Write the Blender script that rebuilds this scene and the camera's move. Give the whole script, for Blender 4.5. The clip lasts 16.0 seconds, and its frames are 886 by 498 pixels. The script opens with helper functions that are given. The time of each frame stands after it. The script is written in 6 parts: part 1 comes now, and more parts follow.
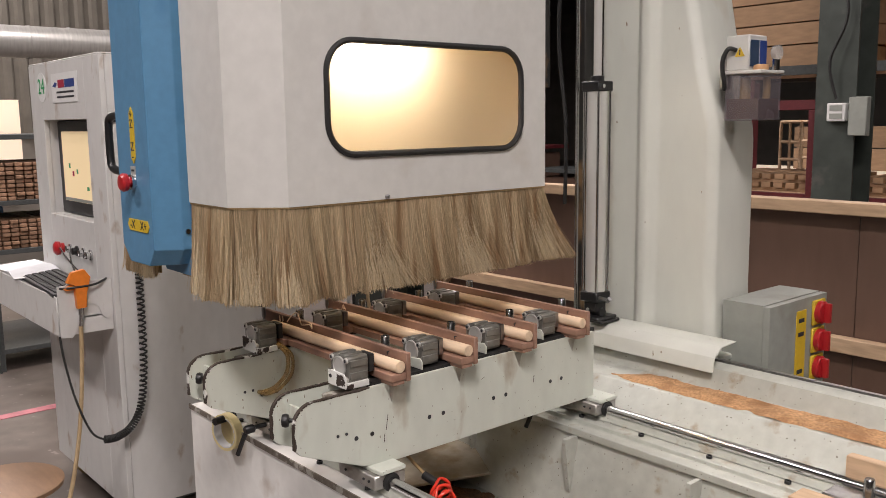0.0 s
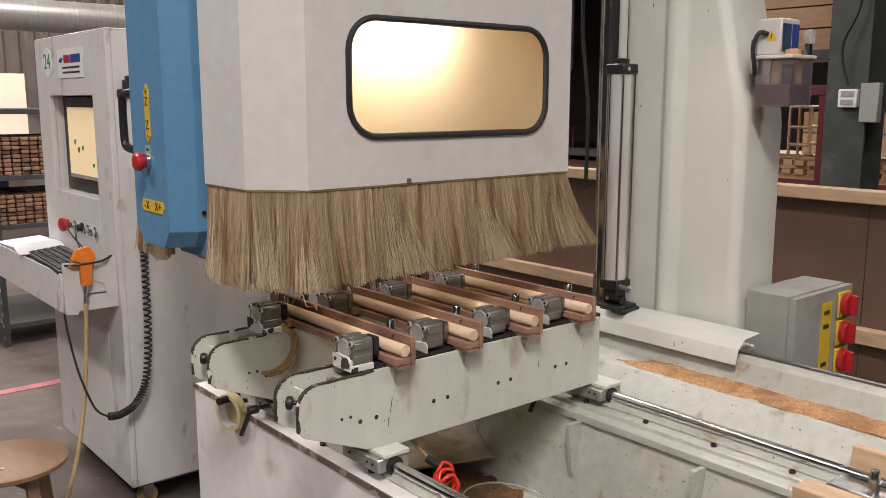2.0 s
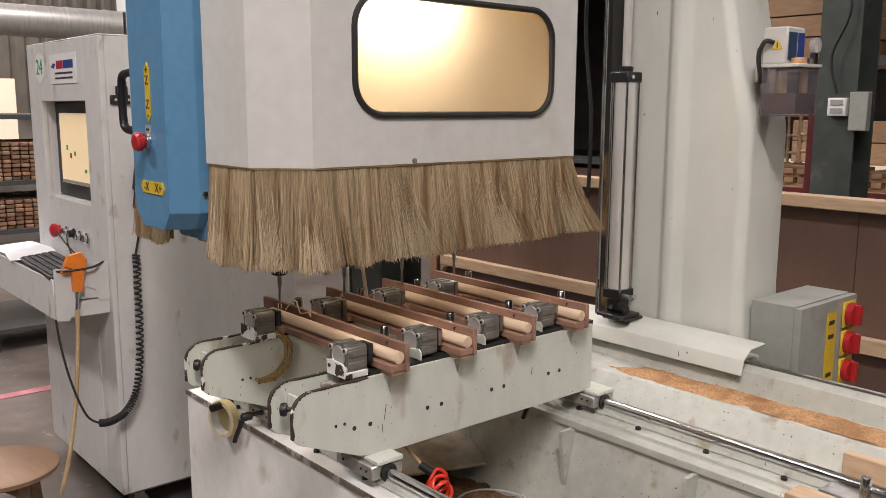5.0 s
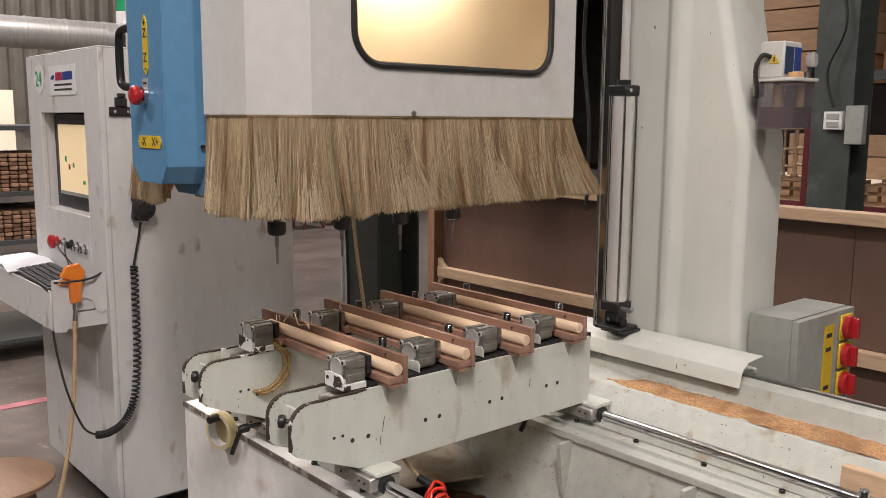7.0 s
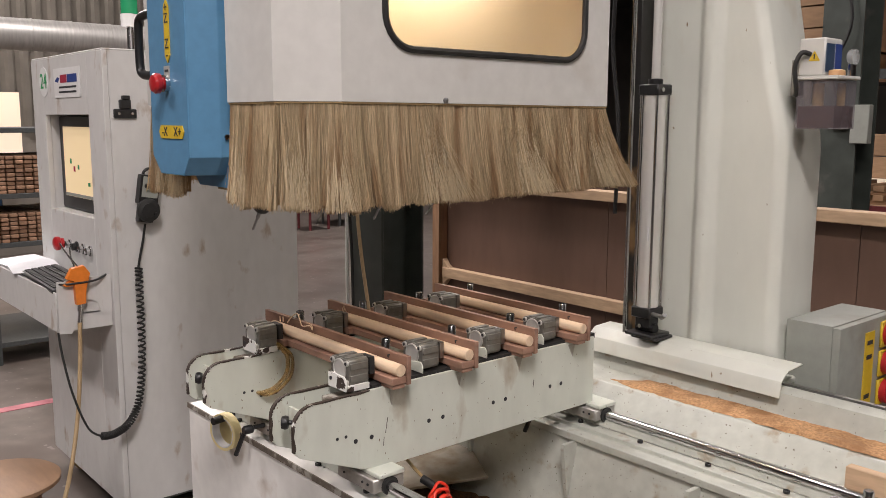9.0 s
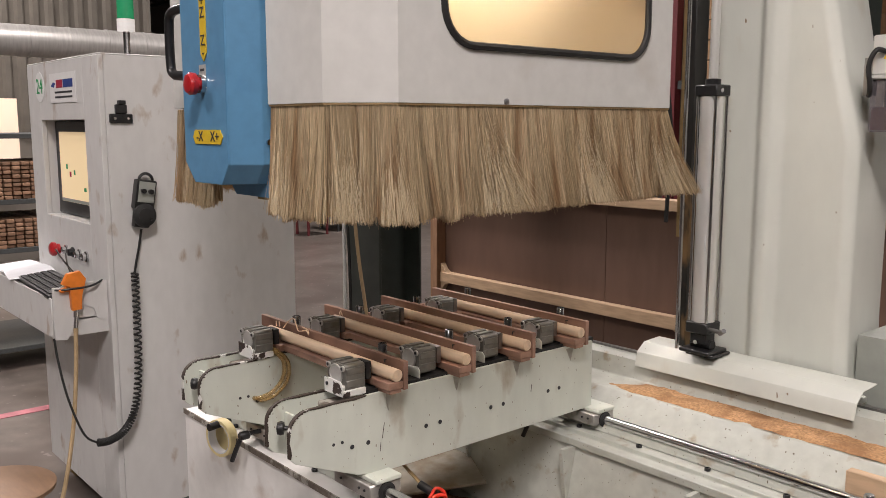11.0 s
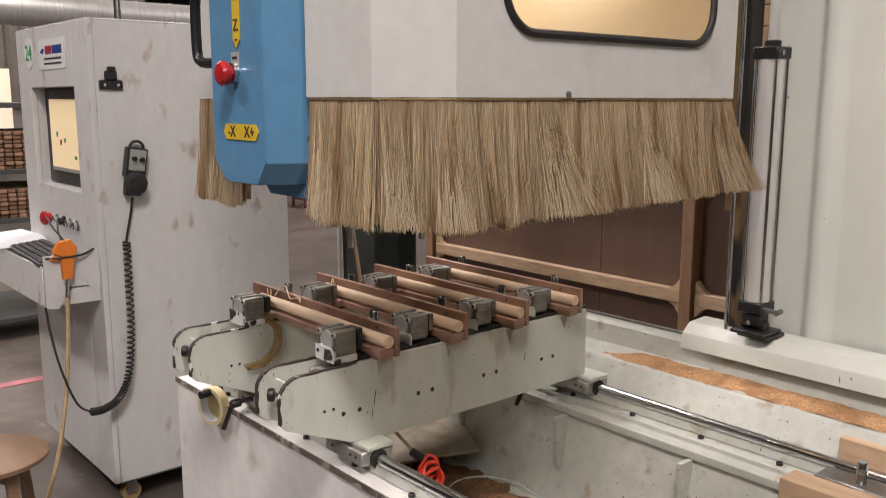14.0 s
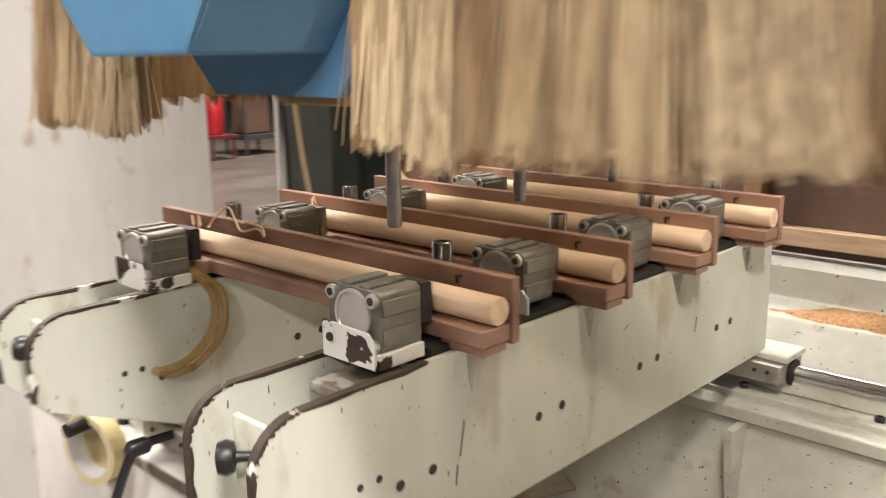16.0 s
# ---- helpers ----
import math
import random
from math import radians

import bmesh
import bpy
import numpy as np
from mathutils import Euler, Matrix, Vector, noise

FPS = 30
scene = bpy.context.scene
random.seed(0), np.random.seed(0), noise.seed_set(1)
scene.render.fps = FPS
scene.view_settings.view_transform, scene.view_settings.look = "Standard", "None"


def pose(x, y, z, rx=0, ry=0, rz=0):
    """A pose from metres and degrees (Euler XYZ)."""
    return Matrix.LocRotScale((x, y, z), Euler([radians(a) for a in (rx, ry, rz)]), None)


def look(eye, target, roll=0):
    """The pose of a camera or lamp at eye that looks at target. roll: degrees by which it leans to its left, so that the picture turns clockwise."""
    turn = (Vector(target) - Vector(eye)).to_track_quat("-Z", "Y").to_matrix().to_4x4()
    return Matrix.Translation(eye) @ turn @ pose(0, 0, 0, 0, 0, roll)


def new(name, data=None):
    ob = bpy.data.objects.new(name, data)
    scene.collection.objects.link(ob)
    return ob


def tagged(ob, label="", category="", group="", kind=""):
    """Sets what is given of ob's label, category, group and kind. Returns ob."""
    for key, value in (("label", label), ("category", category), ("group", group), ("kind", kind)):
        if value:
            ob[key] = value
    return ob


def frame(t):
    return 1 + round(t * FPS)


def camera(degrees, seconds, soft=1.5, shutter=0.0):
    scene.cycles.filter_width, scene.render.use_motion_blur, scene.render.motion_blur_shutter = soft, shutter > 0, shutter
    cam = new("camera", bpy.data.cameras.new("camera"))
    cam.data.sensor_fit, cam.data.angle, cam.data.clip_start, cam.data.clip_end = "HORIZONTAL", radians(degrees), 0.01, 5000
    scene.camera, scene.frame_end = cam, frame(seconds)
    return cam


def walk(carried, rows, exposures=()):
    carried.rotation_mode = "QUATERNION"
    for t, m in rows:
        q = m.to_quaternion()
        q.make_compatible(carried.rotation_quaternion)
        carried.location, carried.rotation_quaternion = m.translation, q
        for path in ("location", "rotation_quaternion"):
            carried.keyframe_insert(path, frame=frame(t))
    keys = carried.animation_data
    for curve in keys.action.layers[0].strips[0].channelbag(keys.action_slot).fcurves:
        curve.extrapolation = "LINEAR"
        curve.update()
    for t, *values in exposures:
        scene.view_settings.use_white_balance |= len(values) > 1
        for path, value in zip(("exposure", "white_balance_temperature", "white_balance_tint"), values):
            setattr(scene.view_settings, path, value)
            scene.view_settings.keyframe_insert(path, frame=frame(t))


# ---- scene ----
cam = camera(54.0, 16.0, soft=0.8, shutter=0.5)
PATH = [
    (0, (1.497, -0.72, 1.465), (-0.014, 0.557, 1.174), -0.8),
    (0.5, (1.488, -0.72, 1.468), (-0.031, 0.545, 1.159), -0.5),
    (1, (1.484, -0.713, 1.471), (-0.033, 0.548, 1.146), -0.2),
    (1.5, (1.484, -0.713, 1.471), (-0.03, 0.549, 1.137), -0.0),
    (2, (1.482, -0.714, 1.472), (-0.03, 0.55, 1.135), 0.0),
    (2.5, (1.484, -0.719, 1.473), (-0.028, 0.546, 1.137), 0.1),
    (3, (1.484, -0.717, 1.476), (-0.022, 0.554, 1.137), 0.1),
    (3.5, (1.481, -0.717, 1.473), (-0.022, 0.558, 1.137), 0.2),
    (4, (1.481, -0.718, 1.472), (-0.021, 0.56, 1.137), 0.2),
    (4.5, (1.481, -0.721, 1.474), (-0.02, 0.559, 1.144), 0.2),
    (7, (1.482, -0.73, 1.475), (-0.017, 0.561, 1.18), 0.4),
    (7.5, (1.487, -0.73, 1.474), (-0.015, 0.558, 1.183), 0.3),
    (8, (1.486, -0.725, 1.474), (-0.02, 0.558, 1.182), 0.2),
    (8.5, (1.487, -0.726, 1.476), (-0.02, 0.555, 1.182), 0.2),
    (11, (1.481, -0.713, 1.471), (-0.026, 0.57, 1.189), 0.0),
    (11.5, (1.484, -0.718, 1.474), (-0.02, 0.572, 1.199), -0.1),
    (12, (1.488, -0.717, 1.478), (-0.014, 0.574, 1.203), -0.3),
    (12.5, (1.49, -0.72, 1.477), (-0.013, 0.572, 1.205), -0.3),
    (13, (1.493, -0.722, 1.476), (-0.01, 0.57, 1.204), -0.2),
    (13.5, (1.491, -0.717, 1.474), (-0.012, 0.572, 1.189), -0.1),
    (14, (1.473, -0.691, 1.450), (-0.024, 0.591, 1.109), 0.1),
    (14.5, (1.411, -0.620, 1.406), (-0.110, 0.624, 1.028), 0.2),
    (15, (1.104, -0.520, 1.325), (-0.355, 0.791, 0.934), 0.1),
    (15.3, (0.931, -0.431, 1.266), (-0.499, 0.903, 0.848), -0.2),
    (15.5, (0.806, -0.343, 1.230), (-0.618, 0.993, 0.797), -0.4),
    (15.7, (0.688, -0.268, 1.207), (-0.726, 1.076, 0.769), -0.5),
    (15.8, (0.633, -0.238, 1.192), (-0.770, 1.119, 0.760), -0.5),
    (15.9, (0.586, -0.216, 1.182), (-0.800, 1.159, 0.749), -0.6),
    (16, (0.520, -0.197, 1.164), (-0.821, 1.221, 0.732), -0.8),
]
walk(cam, [(t, look(eye, target, roll)) for t, eye, target, roll in PATH], [(0, 0.0, 6500, 18), (14.2, 0.0, 6500, 18), (14.5, 0.12, 6500, 18), (15.0, 0.28, 6650, 17), (15.5, 0.66, 6750, 16), (16.0, 0.92, 6800, 14)])

# ---------------------------------------------------------------- light
world = bpy.data.worlds.new("hall_air")
scene.world = world
world.use_nodes = True
world.node_tree.nodes["Background"].inputs[0].default_value = (0.80, 0.86, 1.0, 1)
world.node_tree.nodes["Background"].inputs[1].default_value = 0.06


def area_lamp(x, y, z, sx, sy, watts, colour):
    d = bpy.data.lights.new("lamp", "AREA")
    d.shape, d.size, d.size_y, d.energy, d.color = "RECTANGLE", sx, sy, watts, colour
    ob = new("lamp", d)
    ob.location = (x, y, z)
    return ob


LAMPS = [(2.4, -1.4, 228), (-2.4, -2.6, 124), (3.4, 2.8, 35), (-3.2, 1.5, 170), (-7.5, 0.5, 200), (-8.0, 6.5, 260), (-1.2, 6.0, 170), (4.0, -5.5, 215)]
for lx, ly, watts in LAMPS:
    area_lamp(lx, ly, 4.92, 1.5, 0.6, watts, (1.0, 0.952, 0.89))

FLOOR = -0.04


# ---------------------------------------------------------------- materials
def mat(name, base, rough=0.5, metal=0.0, spots=None, spot_scale=6.0, spot_lo=0.55, spot_hi=0.7, grain=0.12, grain_scale=60.0,
        bump=0.1, stretch=(1, 1, 1), rand=0.0, island=False, dark=None, dark_scale=38.0, dark_lo=0.70, coat=0.0):
    m = bpy.data.materials.new(name)
    m.use_nodes = True
    nt = m.node_tree
    n, l = nt.nodes, nt.links
    b = n["Principled BSDF"]
    b.inputs["Roughness"].default_value = rough
    b.inputs["Metallic"].default_value = metal
    b.inputs["Coat Weight"].default_value = coat
    tc = n.new("ShaderNodeTexCoord")
    mp = n.new("ShaderNodeMapping")
    mp.inputs["Scale"].default_value = stretch
    l.new(tc.outputs["Object"], mp.inputs["Vector"])

    def noise_tex(scale, detail=4.0):
        t = n.new("ShaderNodeTexNoise")
        t.inputs["Scale"].default_value, t.inputs["Detail"].default_value = scale, detail
        l.new(mp.outputs["Vector"], t.inputs["Vector"])
        return t

    def mix(kind, fac, a, c):
        x = n.new("ShaderNodeMix")
        x.data_type, x.blend_type = "RGBA", kind
        for sock, v in ((x.inputs[0], fac), (x.inputs[6], a), (x.inputs[7], c)):
            if isinstance(v, (int, float)):
                sock.default_value = v
            elif isinstance(v, tuple):
                sock.default_value = (*v, 1) if len(v) == 3 else v
            else:
                l.new(v, sock)
        return x.outputs[2]

    def ramp(src, lo, hi):
        r = n.new("ShaderNodeMapRange")
        r.inputs["From Min"].default_value, r.inputs["From Max"].default_value = lo, hi
        l.new(src, r.inputs["Value"])
        return r.outputs["Result"]

    fine = noise_tex(grain_scale)
    col = mix("MIX", ramp(fine.outputs["Fac"], 0.3, 0.7), tuple(c * (1 - grain) for c in base), tuple(min(1, c * (1 + grain)) for c in base))
    big = noise_tex(grain_scale / 14, 3.0)
    col = mix("MULTIPLY", grain * 2, col, mix("MIX", ramp(big.outputs["Fac"], 0.35, 0.65), (0.72, 0.70, 0.66), (1, 1, 1)))
    if spots:
        s = noise_tex(spot_scale, 8.0)
        col = mix("MIX", ramp(s.outputs["Fac"], spot_lo, spot_hi), col, spots)
    if dark:
        s = noise_tex(dark_scale, 1.0)
        col = mix("MIX", ramp(s.outputs["Fac"], dark_lo, dark_lo + 0.03), col, dark)
    if rand:
        src = n.new("ShaderNodeNewGeometry").outputs["Random Per Island"] if island else n.new("ShaderNodeObjectInfo").outputs["Random"]
        col = mix("MULTIPLY", 1.0, col, mix("MIX", src, tuple(1 - rand for _ in range(3)), (1, 1, 1)))
    l.new(col, b.inputs["Base Color"])
    r = ramp(big.outputs["Fac"], 0.2, 0.8)
    rr = n.new("ShaderNodeMapRange")
    rr.inputs["To Min"].default_value, rr.inputs["To Max"].default_value = max(0.02, rough - 0.08), min(1, rough + 0.1)
    l.new(r, rr.inputs["Value"])
    l.new(rr.outputs["Result"], b.inputs["Roughness"])
    if bump:
        bp = n.new("ShaderNodeBump")
        bp.inputs["Strength"].default_value, bp.inputs["Distance"].default_value = bump, 0.003
        l.new(fine.outputs["Fac"], bp.inputs["Height"])
        l.new(bp.outputs["Normal"], b.inputs["Normal"])
    return m


def glow(name, colour, strength):
    m = bpy.data.materials.new(name)
    m.use_nodes = True
    b = m.node_tree.nodes["Principled BSDF"]
    b.inputs["Base Color"].default_value = (*colour, 1)
    b.inputs["Emission Color"].default_value = (*colour, 1)
    b.inputs["Emission Strength"].default_value = strength
    return m


def clear(name, colour, body=0.15, rough=0.1):
    m = bpy.data.materials.new(name)
    m.use_nodes = True
    n, l = m.node_tree.nodes, m.node_tree.links
    b = n["Principled BSDF"]
    b.inputs["Base Color"].default_value, b.inputs["Roughness"].default_value = (*colour, 1), rough
    tr, mx = n.new("ShaderNodeBsdfTransparent"), n.new("ShaderNodeMixShader")
    tr.inputs[0].default_value = (*(0.5 + 0.5 * c for c in colour), 1)
    mx.inputs[0].default_value = body
    l.new(tr.outputs[0], mx.inputs[1])
    l.new(b.outputs[0], mx.inputs[2])
    l.new(mx.outputs[0], n["Material Output"].inputs["Surface"])
    return m


RUST = (0.20, 0.105, 0.05)
M_HOOD = mat("hood_paint", (0.60, 0.595, 0.565), 0.42, grain=0.04, grain_scale=30, bump=0.04, spots=(0.47, 0.44, 0.39), spot_scale=5, spot_lo=0.60, spot_hi=0.8)
M_CONSOLE = mat("console_paint", (0.62, 0.615, 0.60), 0.45, grain=0.04, grain_scale=25, bump=0.05, spots=(0.42, 0.35, 0.29), spot_scale=15, spot_lo=0.62, spot_hi=0.72, stretch=(1, 1, 0.5))
# One bed paint twice: pit shade darkens this tone, front light lifts the next.
M_BED = mat("bed_paint_shaded", (0.49, 0.505, 0.455), 0.40, grain=0.09, grain_scale=26, bump=0.07, spots=(0.35, 0.29, 0.21), spot_scale=16, spot_lo=0.61, spot_hi=0.72, dark=(0.11, 0.08, 0.05), dark_scale=135, dark_lo=0.735)
M_BEDFRONT = mat("bed_paint_lit", (0.80, 0.79, 0.765), 0.42, grain=0.05, grain_scale=20, bump=0.05, spots=(0.42, 0.33, 0.26), spot_scale=5, spot_lo=0.63, spot_hi=0.76)
M_BEAM = mat("beam_paint", (0.60, 0.63, 0.56), 0.38, grain=0.05, grain_scale=20, stretch=(1, 1, 0.45), bump=0.05, spots=(0.37, 0.315, 0.235), spot_scale=11, spot_lo=0.59, spot_hi=0.74, dark=(0.16, 0.12, 0.08), dark_scale=190, dark_lo=0.74)
M_CHIP = mat("bare_edge", (0.050, 0.036, 0.028), 0.6, grain=0.3, grain_scale=90, spots=(0.72, 0.72, 0.68), spot_scale=26, spot_lo=0.60, spot_hi=0.63, bump=0.4)
M_WHITECHIP = mat("chipped_white", (0.75, 0.75, 0.72), 0.5, grain=0.05, spots=(0.045, 0.03, 0.025), spot_scale=34, spot_lo=0.56, spot_hi=0.575)
M_COLUMN = mat("column_paint", (0.645, 0.66, 0.60), 0.34, grain=0.04, grain_scale=14, bump=0.08, spots=(0.46, 0.38, 0.27), spot_scale=5, spot_lo=0.60, spot_hi=0.8, stretch=(1, 1, 0.4), dark=(0.22, 0.16, 0.09), dark_scale=70, dark_lo=0.795)
M_BLUE = mat("blue_paint", (0.095, 0.25, 0.42), 0.38, grain=0.06, grain_scale=40, bump=0.06, spots=(0.05, 0.17, 0.33), spot_scale=7, spot_lo=0.6, spot_hi=0.8)
M_BLACK = mat("black_plastic", (0.013, 0.013, 0.014), 0.38, grain=0.15, bump=0.05)
M_RUBBER = mat("black_rubber", (0.016, 0.016, 0.016), 0.6, grain=0.1)
M_STEEL = mat("polished_steel", (0.60, 0.60, 0.61), 0.18, 1.0, grain=0.08, grain_scale=30, bump=0.02)
M_DULLSTEEL = mat("dull_steel", (0.34, 0.34, 0.34), 0.38, 1.0, grain=0.15, grain_scale=50, bump=0.1)
M_ALU = mat("dusty_aluminium", (0.235, 0.23, 0.21), 0.45, 0.6, grain=0.12, grain_scale=60, spots=(0.20, 0.18, 0.14), spot_scale=18, spot_lo=0.52, spot_hi=0.7)
M_ALULIGHT = mat("aluminium_tube", (0.60, 0.595, 0.57), 0.3, 0.45, grain=0.05, spots=(0.35, 0.25, 0.2), spot_scale=12, spot_lo=0.66, spot_hi=0.8)
M_TUBE = mat("bright_cylinder_tube", (0.80, 0.79, 0.76), 0.30, 0.5, grain=0.05, grain_scale=30, stretch=(1, 1, 0.05), bump=0.01)
M_WORN = mat("worn_dirty_edge", (0.16, 0.135, 0.11), 0.6, grain=0.3, grain_scale=60, spots=(0.38, 0.36, 0.32), spot_scale=30, spot_lo=0.55, spot_hi=0.62)
M_GREASE = mat("greasy_black_slide", (0.018, 0.017, 0.016), 0.4, grain=0.2, spots=(0.20, 0.12, 0.055), spot_scale=13, spot_lo=0.52, spot_hi=0.60, stretch=(1, 1, 0.5))
M_SADDLE = mat("machined_aluminium", (0.40, 0.385, 0.36), 0.38, 0.55, grain=0.12, grain_scale=60, spots=(0.22, 0.19, 0.15), spot_scale=22, spot_lo=0.55, spot_hi=0.7)
# Off-white plate with brown dust; the shadow it lies in is coloured in.
M_SHADEPLATE = mat("shaded_dusty_plate", (0.30, 0.265, 0.21), 0.7, grain=0.2, grain_scale=20, spots=(0.20, 0.14, 0.08), spot_scale=9, spot_lo=0.5, spot_hi=0.65)
M_TAPEMARK = mat("tape_residue", (0.40, 0.39, 0.34), 0.6, grain=0.12, grain_scale=60, spots=(0.48, 0.46, 0.41), spot_scale=30, spot_lo=0.52, spot_hi=0.64)
M_BROWN = mat("film_faced_plywood", (0.34, 0.197, 0.14), 0.5, grain=0.12, grain_scale=50, spots=(0.10, 0.05, 0.035), spot_scale=9, spot_lo=0.58, spot_hi=0.75, stretch=(0.4, 1, 1))
M_DOWEL = mat("pale_turned_wood", (0.84, 0.64, 0.45), 0.55, grain=0.16, grain_scale=70, stretch=(0.12, 1, 1), spots=(0.50, 0.29, 0.15), spot_scale=14, spot_lo=0.58, spot_hi=0.75, rand=0.15)
M_PINE = mat("planed_pine", (0.53, 0.37, 0.235), 0.6, grain=0.16, grain_scale=60, stretch=(0.15, 1, 1), spots=(0.36, 0.2, 0.1), spot_scale=12, spot_lo=0.6, spot_hi=0.72)
M_PINEV = mat("planed_pine_upright", (0.30, 0.17, 0.095), 0.6, grain=0.16, grain_scale=60, stretch=(1, 1, 0.15))
M_PANEL = mat("brown_hardboard", (0.150, 0.089, 0.065), 0.42, grain=0.08, grain_scale=18, stretch=(1, 1, 0.25), bump=0.03)
# Sawdust in the pit, its tone lowered to carry the shadow down there.
M_SHADEDUST = mat("shaded_sawdust", (0.24, 0.125, 0.055), 0.95, grain=0.5, grain_scale=120, bump=0.9, spots=(0.10, 0.06, 0.03), spot_scale=11, spot_lo=0.45, spot_hi=0.62)
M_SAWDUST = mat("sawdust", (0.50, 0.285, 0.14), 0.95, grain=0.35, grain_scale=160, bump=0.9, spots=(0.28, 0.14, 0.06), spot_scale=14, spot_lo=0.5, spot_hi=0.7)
M_BRISTLE = mat("natural_bristle", (0.90, 0.65, 0.42), 0.45, grain=0.30, grain_scale=480, bump=0, rand=0.62, island=True, stretch=(1, 1, 0.05), spots=(0.42, 0.26, 0.14), spot_scale=40, spot_lo=0.48, spot_hi=0.66)
M_BRISTLEPALE = mat("pale_bristle", (0.95, 0.77, 0.54), 0.4, grain=0.15, grain_scale=480, bump=0, rand=0.3, island=True, stretch=(1, 1, 0.05))
# Sheet behind the strands; the shade between tufts is put into its dark colour.
M_BRISTLESHADE = mat("bristle_core", (0.30, 0.20, 0.115), 0.8, grain=0.35, grain_scale=130, stretch=(1, 1, 0.04), bump=0.5)


def let_through(m, share, colour):
    """Lets part of the light pass through a thin strand."""
    nt = m.node_tree
    tl, mx = nt.nodes.new("ShaderNodeBsdfTranslucent"), nt.nodes.new("ShaderNodeMixShader")
    tl.inputs[0].default_value, mx.inputs[0].default_value = (*colour, 1), share
    nt.links.new(nt.nodes["Principled BSDF"].outputs[0], mx.inputs[1])
    nt.links.new(tl.outputs[0], mx.inputs[2])
    nt.links.new(mx.outputs[0], nt.nodes["Material Output"].inputs["Surface"])


let_through(M_BRISTLE, 0.34, (0.85, 0.66, 0.38))
let_through(M_BRISTLEPALE, 0.34, (0.92, 0.78, 0.52))
let_through(M_BRISTLESHADE, 0.3, (0.80, 0.60, 0.33))
M_INNER = mat("dusty_inner_panel", (0.50, 0.41, 0.275), 0.75, grain=0.08, grain_scale=8, bump=0.02, spots=(0.44, 0.345, 0.215), spot_scale=5, spot_lo=0.5, spot_hi=0.8)
M_TAN = mat("tan_plate", (0.34, 0.23, 0.10), 0.6, grain=0.15, grain_scale=30)
M_FLOOR = mat("worn_concrete", (0.125, 0.106, 0.093), 0.36, grain=0.24, grain_scale=9, bump=0.12, spots=(0.085, 0.067, 0.057), spot_scale=2.3, spot_lo=0.46, spot_hi=0.66, dark=(0.20, 0.175, 0.16), dark_scale=22, dark_lo=0.70)
M_LINE = mat("worn_pink_line", (0.46, 0.16, 0.19), 0.5, grain=0.25, grain_scale=14)
M_DARKGREEN = mat("dark_green_steel", (0.05, 0.060, 0.053), 0.45, grain=0.2, grain_scale=10, spots=(0.09, 0.09, 0.08), spot_scale=6, spot_lo=0.62, spot_hi=0.7)
M_GREYBOX = mat("grey_enamel", (0.30, 0.315, 0.285), 0.42, grain=0.06, grain_scale=30, spots=(0.22, 0.21, 0.17), spot_scale=6, spot_lo=0.6, spot_hi=0.8)
M_RED = mat("red_plastic", (0.42, 0.018, 0.022), 0.3, grain=0.06, bump=0.02)
M_REDTUBE = mat("red_tube", (0.75, 0.05, 0.025), 0.3, grain=0.05)
M_MAROON = mat("maroon_steel", (0.12, 0.018, 0.022), 0.5, grain=0.15)
M_YELLOW = mat("yellow_plate", (0.66, 0.45, 0.028), 0.4, grain=0.06, bump=0.02)
M_ORANGE = mat("orange_plastic", (0.80, 0.22, 0.025), 0.35, grain=0.06)
M_GREEN = mat("green_lens", (0.02, 0.30, 0.13), 0.25, grain=0.04)
M_PAPER = mat("white_paper", (0.72, 0.73, 0.76), 0.7, grain=0.04, grain_scale=20)
M_LABEL = mat("printed_label", (0.74, 0.74, 0.73), 0.45, grain=0.03)
M_INK = mat("dark_ink", (0.03, 0.03, 0.035), 0.6, grain=0.05)
M_INKRED = mat("red_ink", (0.35, 0.02, 0.05), 0.6, grain=0.05)
M_INKBLUE = mat("blue_ink", (0.02, 0.05, 0.22), 0.6, grain=0.05)
M_INKGREEN = mat("green_ink", (0.03, 0.33, 0.12), 0.6, grain=0.05)
M_HOSE = mat("tan_air_hose", (0.46, 0.335, 0.19), 0.42, grain=0.08)
M_AMBER = clear("amber_tube", (0.50, 0.34, 0.13), 0.42, 0.15)
M_TAPE = mat("cream_tape", (0.80, 0.68, 0.36), 0.5, grain=0.04)
M_STOOL = mat("stool_plywood", (0.25, 0.15, 0.088), 0.5, grain=0.18, grain_scale=30, stretch=(0.3, 1, 1), spots=(0.2, 0.12, 0.07), spot_scale=5, spot_lo=0.55, spot_hi=0.75)
M_SCREEN = glow("lit_screen", (0.79, 0.62, 0.36), 0.42)
M_LAMPGLOW = glow("warm_tube_light", (1.0, 0.87, 0.66), 66.0)
M_TUBEGLOW = glow("warm_inner_tube", (1.0, 0.87, 0.66), 15.0)
M_BAYGLOW = glow("bay_lamp_light", (1.0, 0.95, 0.88), 9.0)
M_FARGLOW = glow("far_glow_panel", (1.0, 0.86, 0.66), 0.20)
M_PANE = clear("dusty_pane", (0.92, 0.88, 0.80), 0.34, 0.3)
_nt = M_PANE.node_tree
_tl, _mx2 = _nt.nodes.new("ShaderNodeBsdfTranslucent"), _nt.nodes.new("ShaderNodeMixShader")
_tl.inputs[0].default_value, _mx2.inputs[0].default_value = (0.95, 0.88, 0.74, 1), 0.86
_mx = next(n for n in _nt.nodes if n.type == "MIX_SHADER" and n != _mx2)
